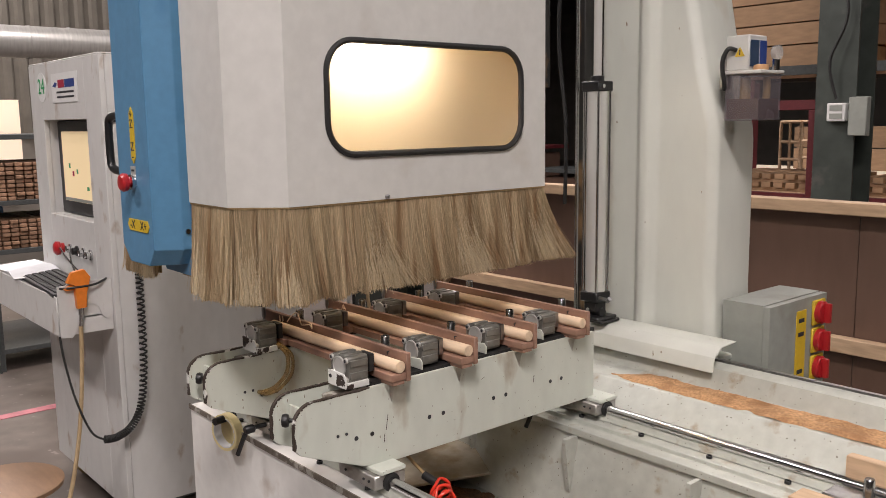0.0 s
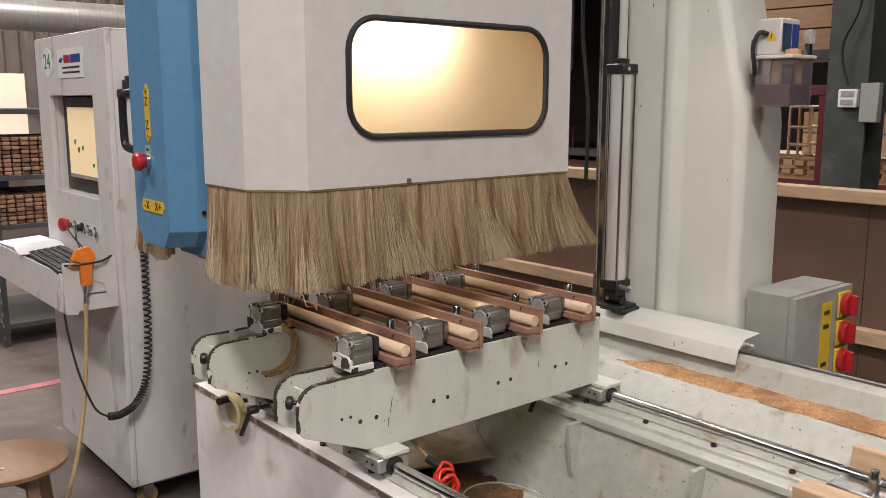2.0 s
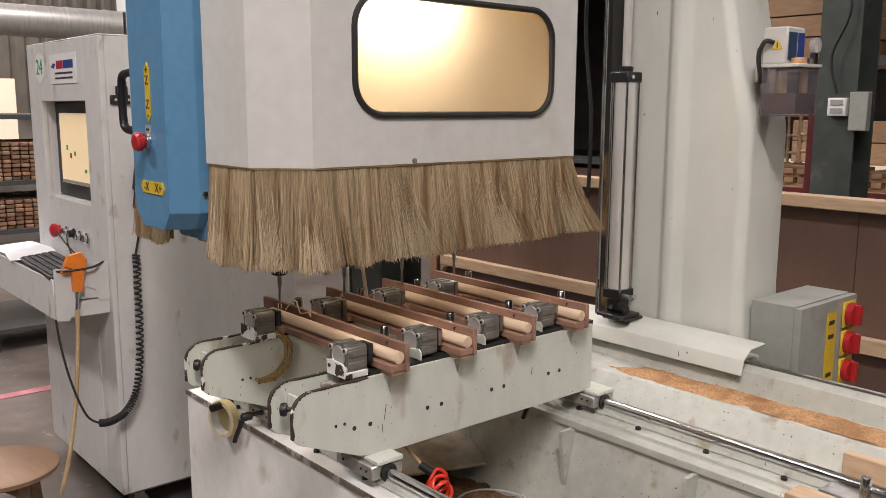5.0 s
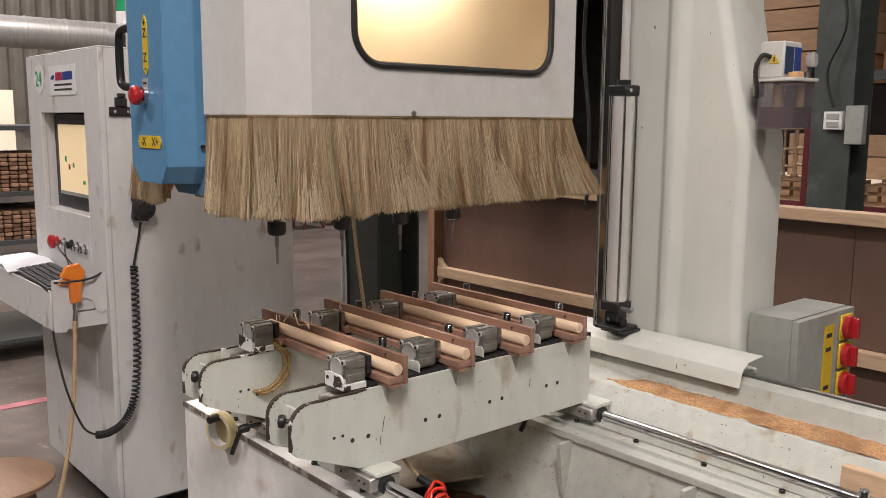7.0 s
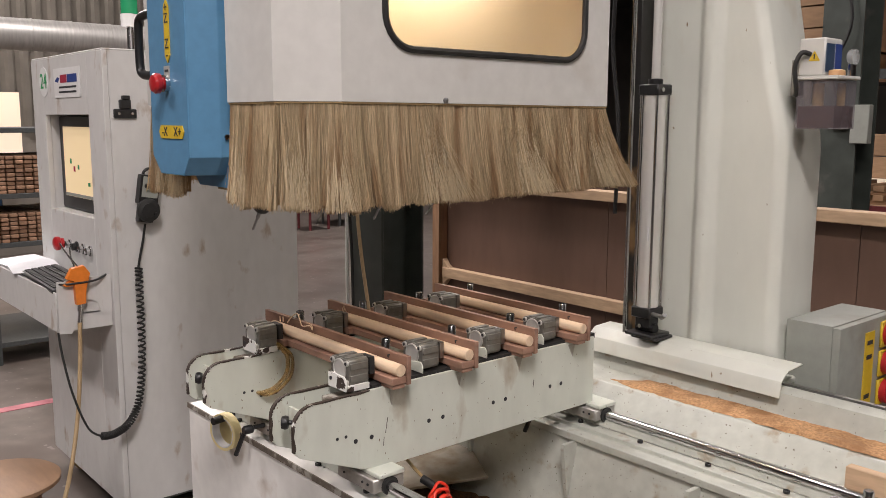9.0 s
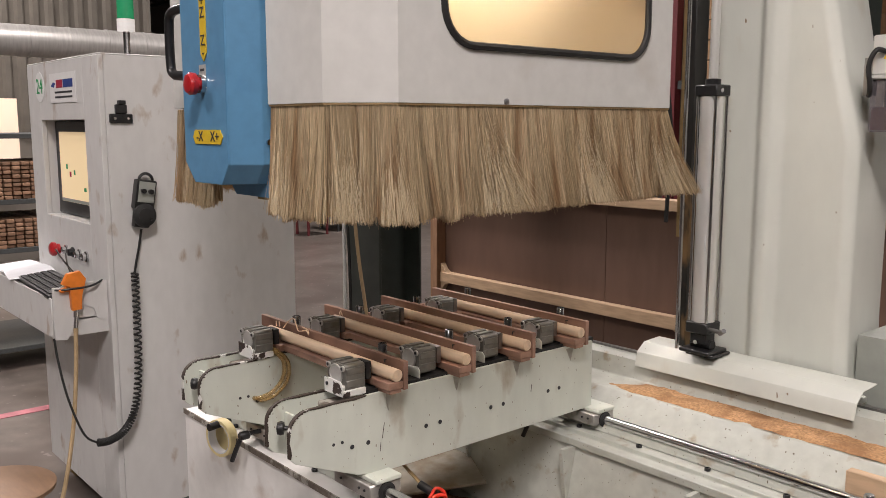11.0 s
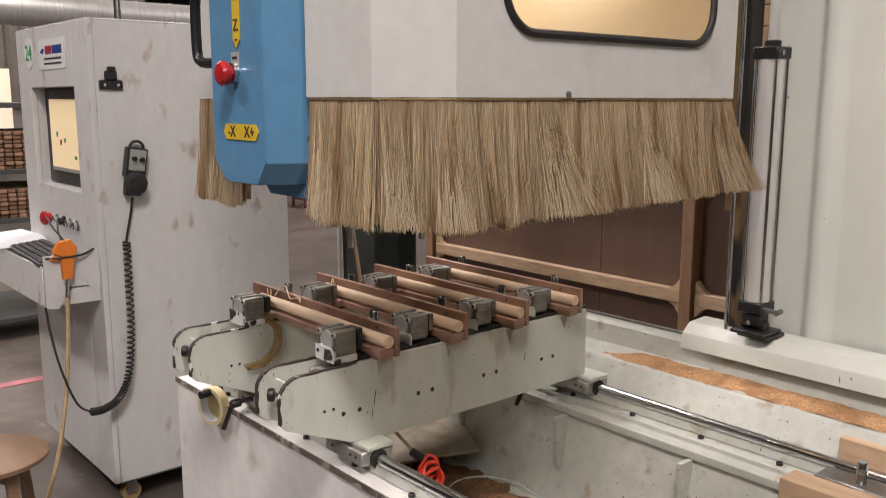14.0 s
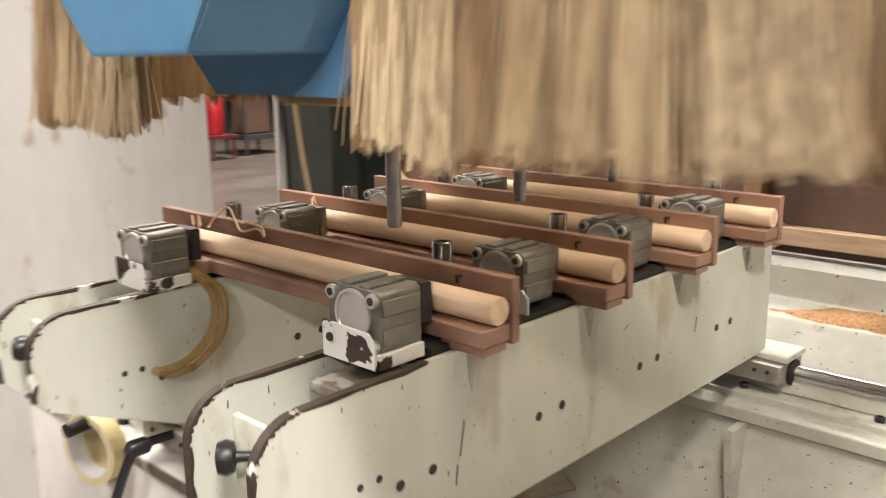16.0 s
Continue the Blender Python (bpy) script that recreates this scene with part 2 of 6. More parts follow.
_nt.links.new(_nt.nodes["Principled BSDF"].outputs[0], _mx2.inputs[1])
_nt.links.new(_tl.outputs[0], _mx2.inputs[2])
_nt.links.new(_mx2.outputs[0], _mx.inputs[2])
M_RESERVOIR = clear("smoky_reservoir", (0.50, 0.46, 0.50), 0.16, 0.06)
M_OIL = mat("dark_oil", (0.07, 0.035, 0.032), 0.2, grain=0.05)
M_GAUGE = clear("clear_cap", (0.8, 0.82, 0.82), 0.3, 0.08)
M_BOTTLE = clear("blue_bottle", (0.10, 0.32, 0.62), 0.55, 0.1)
M_ROOF = mat("roof_sheet", (0.17, 0.16, 0.15), 0.7, grain=0.15, grain_scale=3, stretch=(8, 1, 1))
M_WALL = mat("hall_wall", (0.20, 0.18, 0.155), 0.8, grain=0.1, grain_scale=3)
M_DUCT = mat("galvanised_duct", (0.45, 0.44, 0.42), 0.4, 0.55, grain=0.12, grain_scale=9, stretch=(1, 6, 1))
M_SLAT = mat("stacked_brown_wood", (0.30, 0.17, 0.10), 0.75, grain=0.15, grain_scale=40, rand=0.4)
M_CORR = mat("corrugated_sheet", (0.13, 0.115, 0.095), 0.6, grain=0.12, grain_scale=6)
M_PALEORANGE = mat("pale_orange_cap", (0.62, 0.36, 0.18), 0.5)
M_NAVY = mat("navy_label", (0.03, 0.06, 0.12), 0.4)
M_STACK = mat("stacked_board", (0.40, 0.245, 0.135), 0.7, grain=0.15, grain_scale=30, stretch=(0.3, 1, 1), rand=0.3)


# ---------------------------------------------------------------- mesh helpers
def box(x0, x1, y0, y1, z0, z1, b=0.0, seg=1):
    bm = bmesh.new()
    bmesh.ops.create_cube(bm, size=1.0)
    for v in bm.verts:
        v.co = ((x0 + x1) / 2 + v.co.x * (x1 - x0), (y0 + y1) / 2 + v.co.y * (y1 - y0), (z0 + z1) / 2 + v.co.z * (z1 - z0))
    if b:
        bmesh.ops.bevel(bm, geom=list(bm.edges), offset=b, segments=seg, affect="EDGES", profile=0.7)
    return bm


def rod(p0, p1, r0, r1=None, seg=20):
    p0, p1 = Vector(p0), Vector(p1)
    bm = bmesh.new()
    bmesh.ops.create_cone(bm, cap_ends=True, segments=seg, radius1=r0, radius2=r0 if r1 is None else r1, depth=(p1 - p0).length)
    m = Matrix.Translation((p0 + p1) / 2) @ (p1 - p0).to_track_quat("Z", "Y").to_matrix().to_4x4()
    bmesh.ops.transform(bm, matrix=m, verts=bm.verts)
    return bm


def lathe(profile, seg=28, m=None):
    """Rings of (radius, height) round the z axis, then moved by m."""
    bm = bmesh.new()
    rings = []
    for r, z in profile:
        rings.append([bm.verts.new((r * math.cos(2 * math.pi * i / seg), r * math.sin(2 * math.pi * i / seg), z)) for i in range(seg)])
    for a, b in zip(rings, rings[1:]):
        for i in range(seg):
            bm.faces.new((a[i], a[(i + 1) % seg], b[(i + 1) % seg], b[i]))
    bm.faces.new(rings[0][::-1])
    bm.faces.new(rings[-1])
    if m is not None:
        bmesh.ops.transform(bm, matrix=m, verts=bm.verts)
    bmesh.ops.recalc_face_normals(bm, faces=bm.faces)
    return bm


def prism(poly, axis, a, b, bev=0.0, seg=2):
    """A polygon drawn out along an axis. axis x: (y, z) points; y: (x, z); z: (x, y)."""
    bm = bmesh.new()
    put = {"x": lambda p, t: (t, p[0], p[1]), "y": lambda p, t: (p[0], t, p[1]), "z": lambda p, t: (p[0], p[1], t)}[axis]
    lo = [bm.verts.new(put(p, a)) for p in poly]
    hi = [bm.verts.new(put(p, b)) for p in poly]
    n = len(poly)
    for i in range(n):
        bm.faces.new((lo[i], lo[(i + 1) % n], hi[(i + 1) % n], hi[i]))
    bm.faces.new(lo[::-1])
    bm.faces.new(hi)
    bmesh.ops.recalc_face_normals(bm, faces=bm.faces)
    if bev:
        bmesh.ops.bevel(bm, geom=list(bm.edges), offset=bev, segments=seg, affect="EDGES", profile=0.7)
    return bm


def tube(points, r, seg=10, closed=False):
    pts = [Vector(p) for p in points]
    bm = bmesh.new()
    rings = []
    side = None
    n = len(pts)
    for i, p in enumerate(pts):
        d = (pts[(i + 1) % n] - pts[i - 1]) if closed else (pts[min(i + 1, n - 1)] - pts[max(i - 1, 0)])
        d.normalize()
        if side is None:
            side = d.cross(Vector((0, 0, 1)))
            if side.length < 0.1:
                side = d.cross(Vector((1, 0, 0)))
        side = (side - d * side.dot(d)).normalized()
        up = d.cross(side)
        rings.append([bm.verts.new(p + r * (math.cos(2 * math.pi * k / seg) * side + math.sin(2 * math.pi * k / seg) * up)) for k in range(seg)])
    for i in range(n if closed else n - 1):
        a, b = rings[i], rings[(i + 1) % n]
        for k in range(seg):
            bm.faces.new((a[k], a[(k + 1) % seg], b[(k + 1) % seg], b[k]))
    if not closed:
        bm.faces.new(rings[0][::-1])
        bm.faces.new(rings[-1])
    bmesh.ops.recalc_face_normals(bm, faces=bm.faces)
    return bm


def smooth_path(pts, steps=8):
    pts = [Vector(p) for p in pts]
    out = []
    for i in range(len(pts) - 1):
        a, b, c, d = pts[max(i - 1, 0)], pts[i], pts[i + 1], pts[min(i + 2, len(pts) - 1)]
        for k in range(steps):
            t = k / steps
            out.append(0.5 * ((2 * b) + (c - a) * t + (2 * a - 5 * b + 4 * c - d) * t * t + (3 * b - a - 3 * c + d) * t ** 3))
    out.append(pts[-1])
    return out


def merge(*bms):
    out = bmesh.new()
    for b in bms:
        me = bpy.data.meshes.new("tmp")
        b.to_mesh(me)
        b.free()
        out.from_mesh(me)
        bpy.data.meshes.remove(me)
    return out


def turned(bm, m):
    bmesh.ops.transform(bm, matrix=m, verts=bm.verts)
    return bm


def rounded(w, h, r, n=6, cx=0.0, cy=0.0):
    pts = []
    for ox, oy, a0 in ((w / 2 - r, h / 2 - r, 0), (-w / 2 + r, h / 2 - r, 90), (-w / 2 + r, -h / 2 + r, 180), (w / 2 - r, -h / 2 + r, 270)):
        for i in range(n + 1):
            a = radians(a0 + 90 * i / n)
            pts.append((cx + ox + r * math.cos(a), cy + oy + r * math.sin(a)))
    return pts


def thing(name, base, label, category, group="", kind=""):
    ob = new(name)
    ob.location = base
    ob.empty_display_size = 0.05
    return tagged(ob, label, category, group, kind)


def base_of(ob):
    """Where a thing stands while it is built; parts keep to the world's places."""
    return ob.location.copy() if ob.parent is None else Vector((0, 0, 0))


def part(name, bm, material, parent=None, label="", smooth=True, angle=38):
    """One mesh object from a bmesh in world places, under a thing or a part."""
    me = bpy.data.meshes.new(name)
    bm.to_mesh(me)
    bm.free()
    me.materials.append(material)
    if smooth:
        me.polygons.foreach_set("use_smooth", [True] * len(me.polygons))
        me.set_sharp_from_angle(angle=radians(angle))
    ob = new(name, me)
    if parent is not None:
        ob.parent = parent
        ob.matrix_parent_inverse = Matrix.Translation(base_of(parent)).inverted()
    if label:
        tagged(ob, label)
    return ob


def structure(name, bm, material, label, category, smooth=False):
    return tagged(part(name, bm, material, smooth=smooth), label, category, kind="structure")


def words(name, text, size, m, material, parent, label=""):
    cu = bpy.data.curves.new(name, "FONT")
    cu.body, cu.size, cu.extrude = text, size, 0.0006
    cu.align_x, cu.align_y = "CENTER", "CENTER"
    tmp = bpy.data.objects.new("tmp", cu)
    scene.collection.objects.link(tmp)
    me = bpy.data.meshes.new_from_object(tmp.evaluated_get(bpy.context.evaluated_depsgraph_get()))
    bpy.data.objects.remove(tmp)
    bm = bmesh.new()
    bm.from_mesh(me)
    bmesh.ops.transform(bm, matrix=m, verts=bm.verts)
    return part(name, bm, material, parent, label, smooth=False)


def facing(x, y, z, toward, roll=0):
    """Matrix that stands a flat drawing (x right, y up) at a place, seen from the side 'toward'."""
    yaw = {"-y": 0, "+x": 90, "+y": 180, "-x": -90}[toward]
    return Matrix.Translation((x, y, z)) @ pose(0, 0, 0, 90, 0, yaw) @ pose(0, 0, 0, 0, 0, roll)


# ---------------------------------------------------------------- hall
structure("floor", box(-26, 18, -16, 24, FLOOR - 0.2, FLOOR), M_FLOOR, "worn grey concrete workshop floor with dark stains", "floor")
structure("ceiling", box(-26, 18, -16, 24, 5.3, 5.45), M_ROOF, "dark corrugated roof of a factory hall", "ceiling")
structure("wall_north", box(-26, 18, 24, 24.2, FLOOR, 5.3), M_WALL, "far dusty wall of the hall", "wall")
structure("wall_south", box(-26, 18, -16.2, -16, FLOOR, 5.3), M_WALL, "dusty wall of the hall behind the camera", "wall")
structure("wall_west", box(-26.2, -26, -16, 24, FLOOR, 5.3), M_WALL, "far dusty end wall of the hall", "wall")
structure("wall_east", box(18, 18.2, -16, 24, FLOOR, 5.3), M_WALL, "dusty end wall of the hall", "wall")


structure("floor_line", box(-3.39, -3.315, -3.0, 3.4, FLOOR, FLOOR + 0.003), M_LINE, "worn pink marking line painted on the concrete floor", "floor marking")


def bay_lamp(x, y):
    th = thing("bay_lamp", (x, y, 4.98), "long bright bay lamp hanging under the roof", "lamp", "bay lamps")
    part("housing", box(x - 0.78, x + 0.78, y - 0.33, y + 0.33, 4.96, 5.02, 0.01), M_DULLSTEEL, th)
    for hx in (x - 0.5, x + 0.5):
        part("hanger", rod((hx, y, 5.02), (hx, y, 5.3), 0.006, seg=8), M_DULLSTEEL, th)
    part("diffuser", box(x - 0.74, x + 0.74, y - 0.29, y + 0.29, 4.94, 4.958), M_BAYGLOW, th, "glowing white diffuser")


for lx, ly, _ in LAMPS:
    bay_lamp(lx, ly)

# ---------------------------------------------------------------- machine bed
BX0, BX1 = -0.86, 2.7
bed = thing("machine_bed", (0.6, 0.9, FLOOR), "off-white painted steel machine bed with a deep sawdust pit", "machine bed")
part("front_wall", prism([(0.295, FLOOR), (0.295, 0.655), (0.42, 0.655), (0.42, 0.64), (0.315, 0.64), (0.315, FLOOR)], "x", BX0, BX1, 0.002, 1), M_BEDFRONT, bed, "scuffed white front wall")
part("front_edge", box(BX0 - 0.002, BX1, 0.291, 0.2945, 0.643, 0.6575), M_WORN, bed, "worn dark edge")
part("end_wall", box(BX0, BX0 + 0.02, 0.318, 1.6, FLOOR, 0.636), M_BEDFRONT, bed)
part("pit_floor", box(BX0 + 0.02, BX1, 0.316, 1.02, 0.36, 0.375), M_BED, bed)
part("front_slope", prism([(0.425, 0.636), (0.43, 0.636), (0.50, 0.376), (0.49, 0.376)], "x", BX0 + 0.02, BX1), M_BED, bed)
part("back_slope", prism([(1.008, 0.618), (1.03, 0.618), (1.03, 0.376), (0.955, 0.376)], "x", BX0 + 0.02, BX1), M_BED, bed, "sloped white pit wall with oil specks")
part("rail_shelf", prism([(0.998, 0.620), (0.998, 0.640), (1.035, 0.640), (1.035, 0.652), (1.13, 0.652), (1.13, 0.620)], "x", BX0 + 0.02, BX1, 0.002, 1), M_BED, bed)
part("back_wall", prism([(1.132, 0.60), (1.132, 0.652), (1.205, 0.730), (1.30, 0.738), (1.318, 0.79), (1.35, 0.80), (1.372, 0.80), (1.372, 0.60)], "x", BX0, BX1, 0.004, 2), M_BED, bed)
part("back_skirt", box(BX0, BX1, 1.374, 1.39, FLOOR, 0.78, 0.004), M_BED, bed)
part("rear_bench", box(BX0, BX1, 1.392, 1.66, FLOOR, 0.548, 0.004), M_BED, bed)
part("back_lip", box(BX0, BX1, 1.352, 1.366, 0.8, 0.806), M_DULLSTEEL, bed)
GUSSET = prism([(1.0065, 0.6195), (0.955, 0.6195), (0.953, 0.605), (0.970, 0.47), (0.974, 0.47)], "x", -0.006, 0.006)
gusset_mesh = None
for i in range(7):
    x = -0.38 + 0.385 * i
    if gusset_mesh is None:
        g = part("gusset", GUSSET, M_BED, bed)
        gusset_mesh = g.data
    else:
        g = new("gusset", gusset_mesh)
        g.parent, g.matrix_parent_inverse = bed, Matrix.Translation(base_of(bed)).inverted()
    g.location = (x, 0, 0)
for k, (y, z) in enumerate(((0.352, 0.688), (1.085, 0.684))):
    part("guide_rail", rod((BX0 + 0.01, y, z), (BX1, y, z), 0.0125, seg=24), M_STEEL, bed, "polished round steel guide rail")
    part("rail_support", prism([(y - 0.014, z - 0.03), (y - 0.005, z - 0.009), (y + 0.005, z - 0.009), (y + 0.014, z - 0.03)], "x", BX0 + 0.01, BX1), M_BED, bed)
bolt_mesh = None
for i in range(17):
    x = -0.8 + 0.2 * i - 0.02
    for y, z in ((1.055, 0.653), (0.334, 0.656)):
        if bolt_mesh is None:
            b = part("bolt", lathe([(0.0075, 0), (0.0075, 0.006), (0.0065, 0.007), (0.004, 0.007), (0.004, 0.003)], 12), M_BLACK, bed)
            bolt_mesh = b.data
        else:
            b = new("bolt", bolt_mesh)
            b.parent, b.matrix_parent_inverse = bed, Matrix.Translation(base_of(bed)).inverted()
        b.location = (x, y, z)


def heap(name, x0, x1, y0, y1, z0, height, label, n=60, m=24, ragged=0.5, seed=0.0, m_dust=None):
    """A low loose heap of sawdust as an uneven sheet with thickness."""
    bm = bmesh.new()
    grid = []
    for i in range(n + 1):
        row = []
        for j in range(m + 1):
            u, v = i / n, j / m
            x = x0 + (x1 - x0) * u
            sway = 0.10 * (y1 - y0) * (noise.noise((x * 6, seed, v * 2.5)) + 0.6 * noise.noise((x * 45, seed, v * 3)))
            y = y0 + (y1 - y0) * v + sway
            edge = min(1, 5 * min(v, 1 - v) + 0.0) * min(1, 12 * min(u, 1 - u))
            h = noise.noise((x * 9 + seed, y * 14, seed)) * 0.5 + noise.noise((x * 40 + seed, y * 40, 1)) * 0.2 + 0.55
            zz = z0 + height * (edge * h - ragged * (1 - edge) * (0.6 + noise.noise((x * 12, y * 12, seed))))
            row.append(bm.verts.new((x, y, zz)))
        grid.append(row)
    for i in range(n):
        for j in range(m):
            bm.faces.new((grid[i][j], grid[i + 1][j], grid[i + 1][j + 1], grid[i][j + 1]))
    ob = part(name, bm, m_dust or M_SAWDUST, smooth=True, angle=80)
    return tagged(ob, label, "sawdust", kind="stuff")


heap("sawdust_strip", -0.12, 2.6, 1.212, 1.316, 0.7345, 0.0105, "thin strip of orange sawdust lying on the bed ledge", 160, 14, 0.7, 3.0)
heap("sawdust_pile", -0.8, 1.9, 0.492, 0.975, 0.372, 0.045, "loose orange-brown sawdust pile in the machine pit", 140, 50, 0.2, 8.0, M_SHADEDUST)
plate = thing("chute_plate", (-0.44, 0.884, 0.38), "loose off-white steel chute plate lying in the pit", "plate")
part("sheet", turned(box(-0.20, 0.18, -0.15, 0.135, -0.004, 0.004, 0.002), pose(-0.444, 0.864, 0.470, 4, 3, -28)), M_SHADEPLATE, plate)
for px, py in ((-0.52, 0.86), (-0.33, 0.80)):
    part("prop", rod((px, py, 0.374), (px, py, 0.462), 0.012, seg=8), M_DULLSTEEL, plate)
coil = thing("coiled_air_line", (0.05, 0.50, 0.58), "bright red coiled plastic air line below the beam", "air hose")
pts = []
for i in range(150):
    a = i / 150 * 2 * math.pi * 5
    pts.append((0.035 + 0.00030 * i + 0.004 * math.sin(i * 0.7), 0.497 + 0.026 * math.cos(a) - 0.00012 * i, 0.622 + 0.026 * math.sin(a) + 0.005 * math.sin(i * 0.11) - 0.00012 * i))
pts += [(0.085, 0.50, 0.58), (0.06, 0.53, 0.50), (0.02, 0.58, 0.42), (-0.05, 0.62, 0.395)]
part("coil", tube(pts, 0.0038, 8), M_REDTUBE, coil)
part("fitting", rod((-0.005, 0.482, 0.652), (0.035, 0.492, 0.640), 0.010, seg=12), M_BLACK, coil)
part("feed_tube", tube(smooth_path([(0.0, 0.484, 0.652), (-0.03, 0.47, 0.68), (-0.04, 0.45, 0.71)], 5), 0.004, 6), M_TAN, coil)
ring = thing("plastic_ring", (-0.06, 0.8, 0.4), "thin clear plastic tube loop lying on the sawdust", "tube")
part("loop", tube([(-0.06 + 0.15 * math.cos(a / 20 * math.pi), 0.80 + 0.10 * math.sin(a / 20 * math.pi), 0.412 + 0.012 * math.sin(a / 20 * math.pi)) for a in range(40)], 0.003, 6, True), M_GAUGE, ring)
loose = thing("pit_wood_block", (0.74, 0.93, 0.64), "pale pine block on the rail beside a steel clamp", "wood block")
part("block", box(0.663, 0.95, 0.895, 0.957, 0.642, 0.70, 0.002), M_PINE, loose)
loose = thing("upright_wood_block", (0.74, 1.115, 0.6535), "short offcut of laminated pine standing behind the rail", "wood block")
part("block", box(0.684, 0.80, 1.103, 1.129, 0.6535, 0.737, 0.002), M_PINE, loose)
stop = thing("rail_stop", (0.73, 1.05, 0.654), "grey steel stop block with a round pin on the guide rail", "stop block")
part("block", box(0.683, 0.97, 0.998, 1.06, 0.653, 0.684, 0.003), M_DULLSTEEL, stop)
part("pin", lathe([(0.011, 0), (0.011, 0.043), (0.009, 0.046), (0.005, 0.046)], 20, Matrix.Translation((0.767, 1.03, 0.684))), M_STEEL, stop)


# ---------------------------------------------------------------- sliding support beams with their clamps
def beam_plate(x, th, y_front, top, label=""):
    """One upright beam plate: rounded front, long straight back."""
    o = [(y_front, 0.80), (y_front, 0.852)]
    for i in range(1, 9):
        a = radians(180 - 90 * i / 8)
        o.append((y_front + 0.048 + 0.048 * math.cos(a), 0.852 + 0.045 * math.sin(a) * 0.95))
    o += [(0.34, top - 0.009), (1.078, top - 0.010), (1.078, 0.712), (0.40, 0.713), (0.31, 0.722), (y_front + 0.014, 0.786)]
    return prism(o, "x", x - 0.008, x, 0.0008, 1)


def edge_strip(x, y_front, top):
    """Bare chipped metal along the front and top edge of a plate."""
    pts = [(y_front, 0.80), (y_front, 0.852)]
    for i in range(1, 9):
        a = radians(180 - 90 * i / 8)
        pts.append((y_front + 0.048 + 0.048 * math.cos(a), 0.852 + 0.045 * math.sin(a) * 0.95))
    pts.append((0.36, top - 0.009))
    bm = bmesh.new()
    rows = []
    random.seed(int(1000 * abs(x)) + 7)
    path = []
    for (a, b) in zip(pts, pts[1:]):
        for k in range(6):
            path.append((a[0] + (b[0] - a[0]) * k / 6, a[1] + (b[1] - a[1]) * k / 6))
    for i, (y, z) in enumerate(path):
        w = max(0.0004, 0.0030 + 0.0046 * noise.noise((i * 0.35, x * 30, 0)) + 0.0018 * noise.noise((i * 1.3, x * 30, 5)))
        cy, cz = 0.26, 0.80
        d = Vector((cy - y, cz - z)).normalized()
        o = (y - d.x * 0.0006, z - d.y * 0.0006)
        inn = (y + d.x * w, z + d.y * w)
        rows.append([bm.verts.new((x - 0.0085, *inn)), bm.verts.new((x - 0.0085, *o)), bm.verts.new((x + 0.0005, *o)), bm.verts.new((x + 0.0005, *inn))])
    for a, b in zip(rows, rows[1:]):
        for k in range(3):
            bm.faces.new((a[k], b[k], b[k + 1], a[k + 1]))
    bmesh.ops.recalc_face_normals(bm, faces=bm.faces)
    return bm


TOP = 0.905


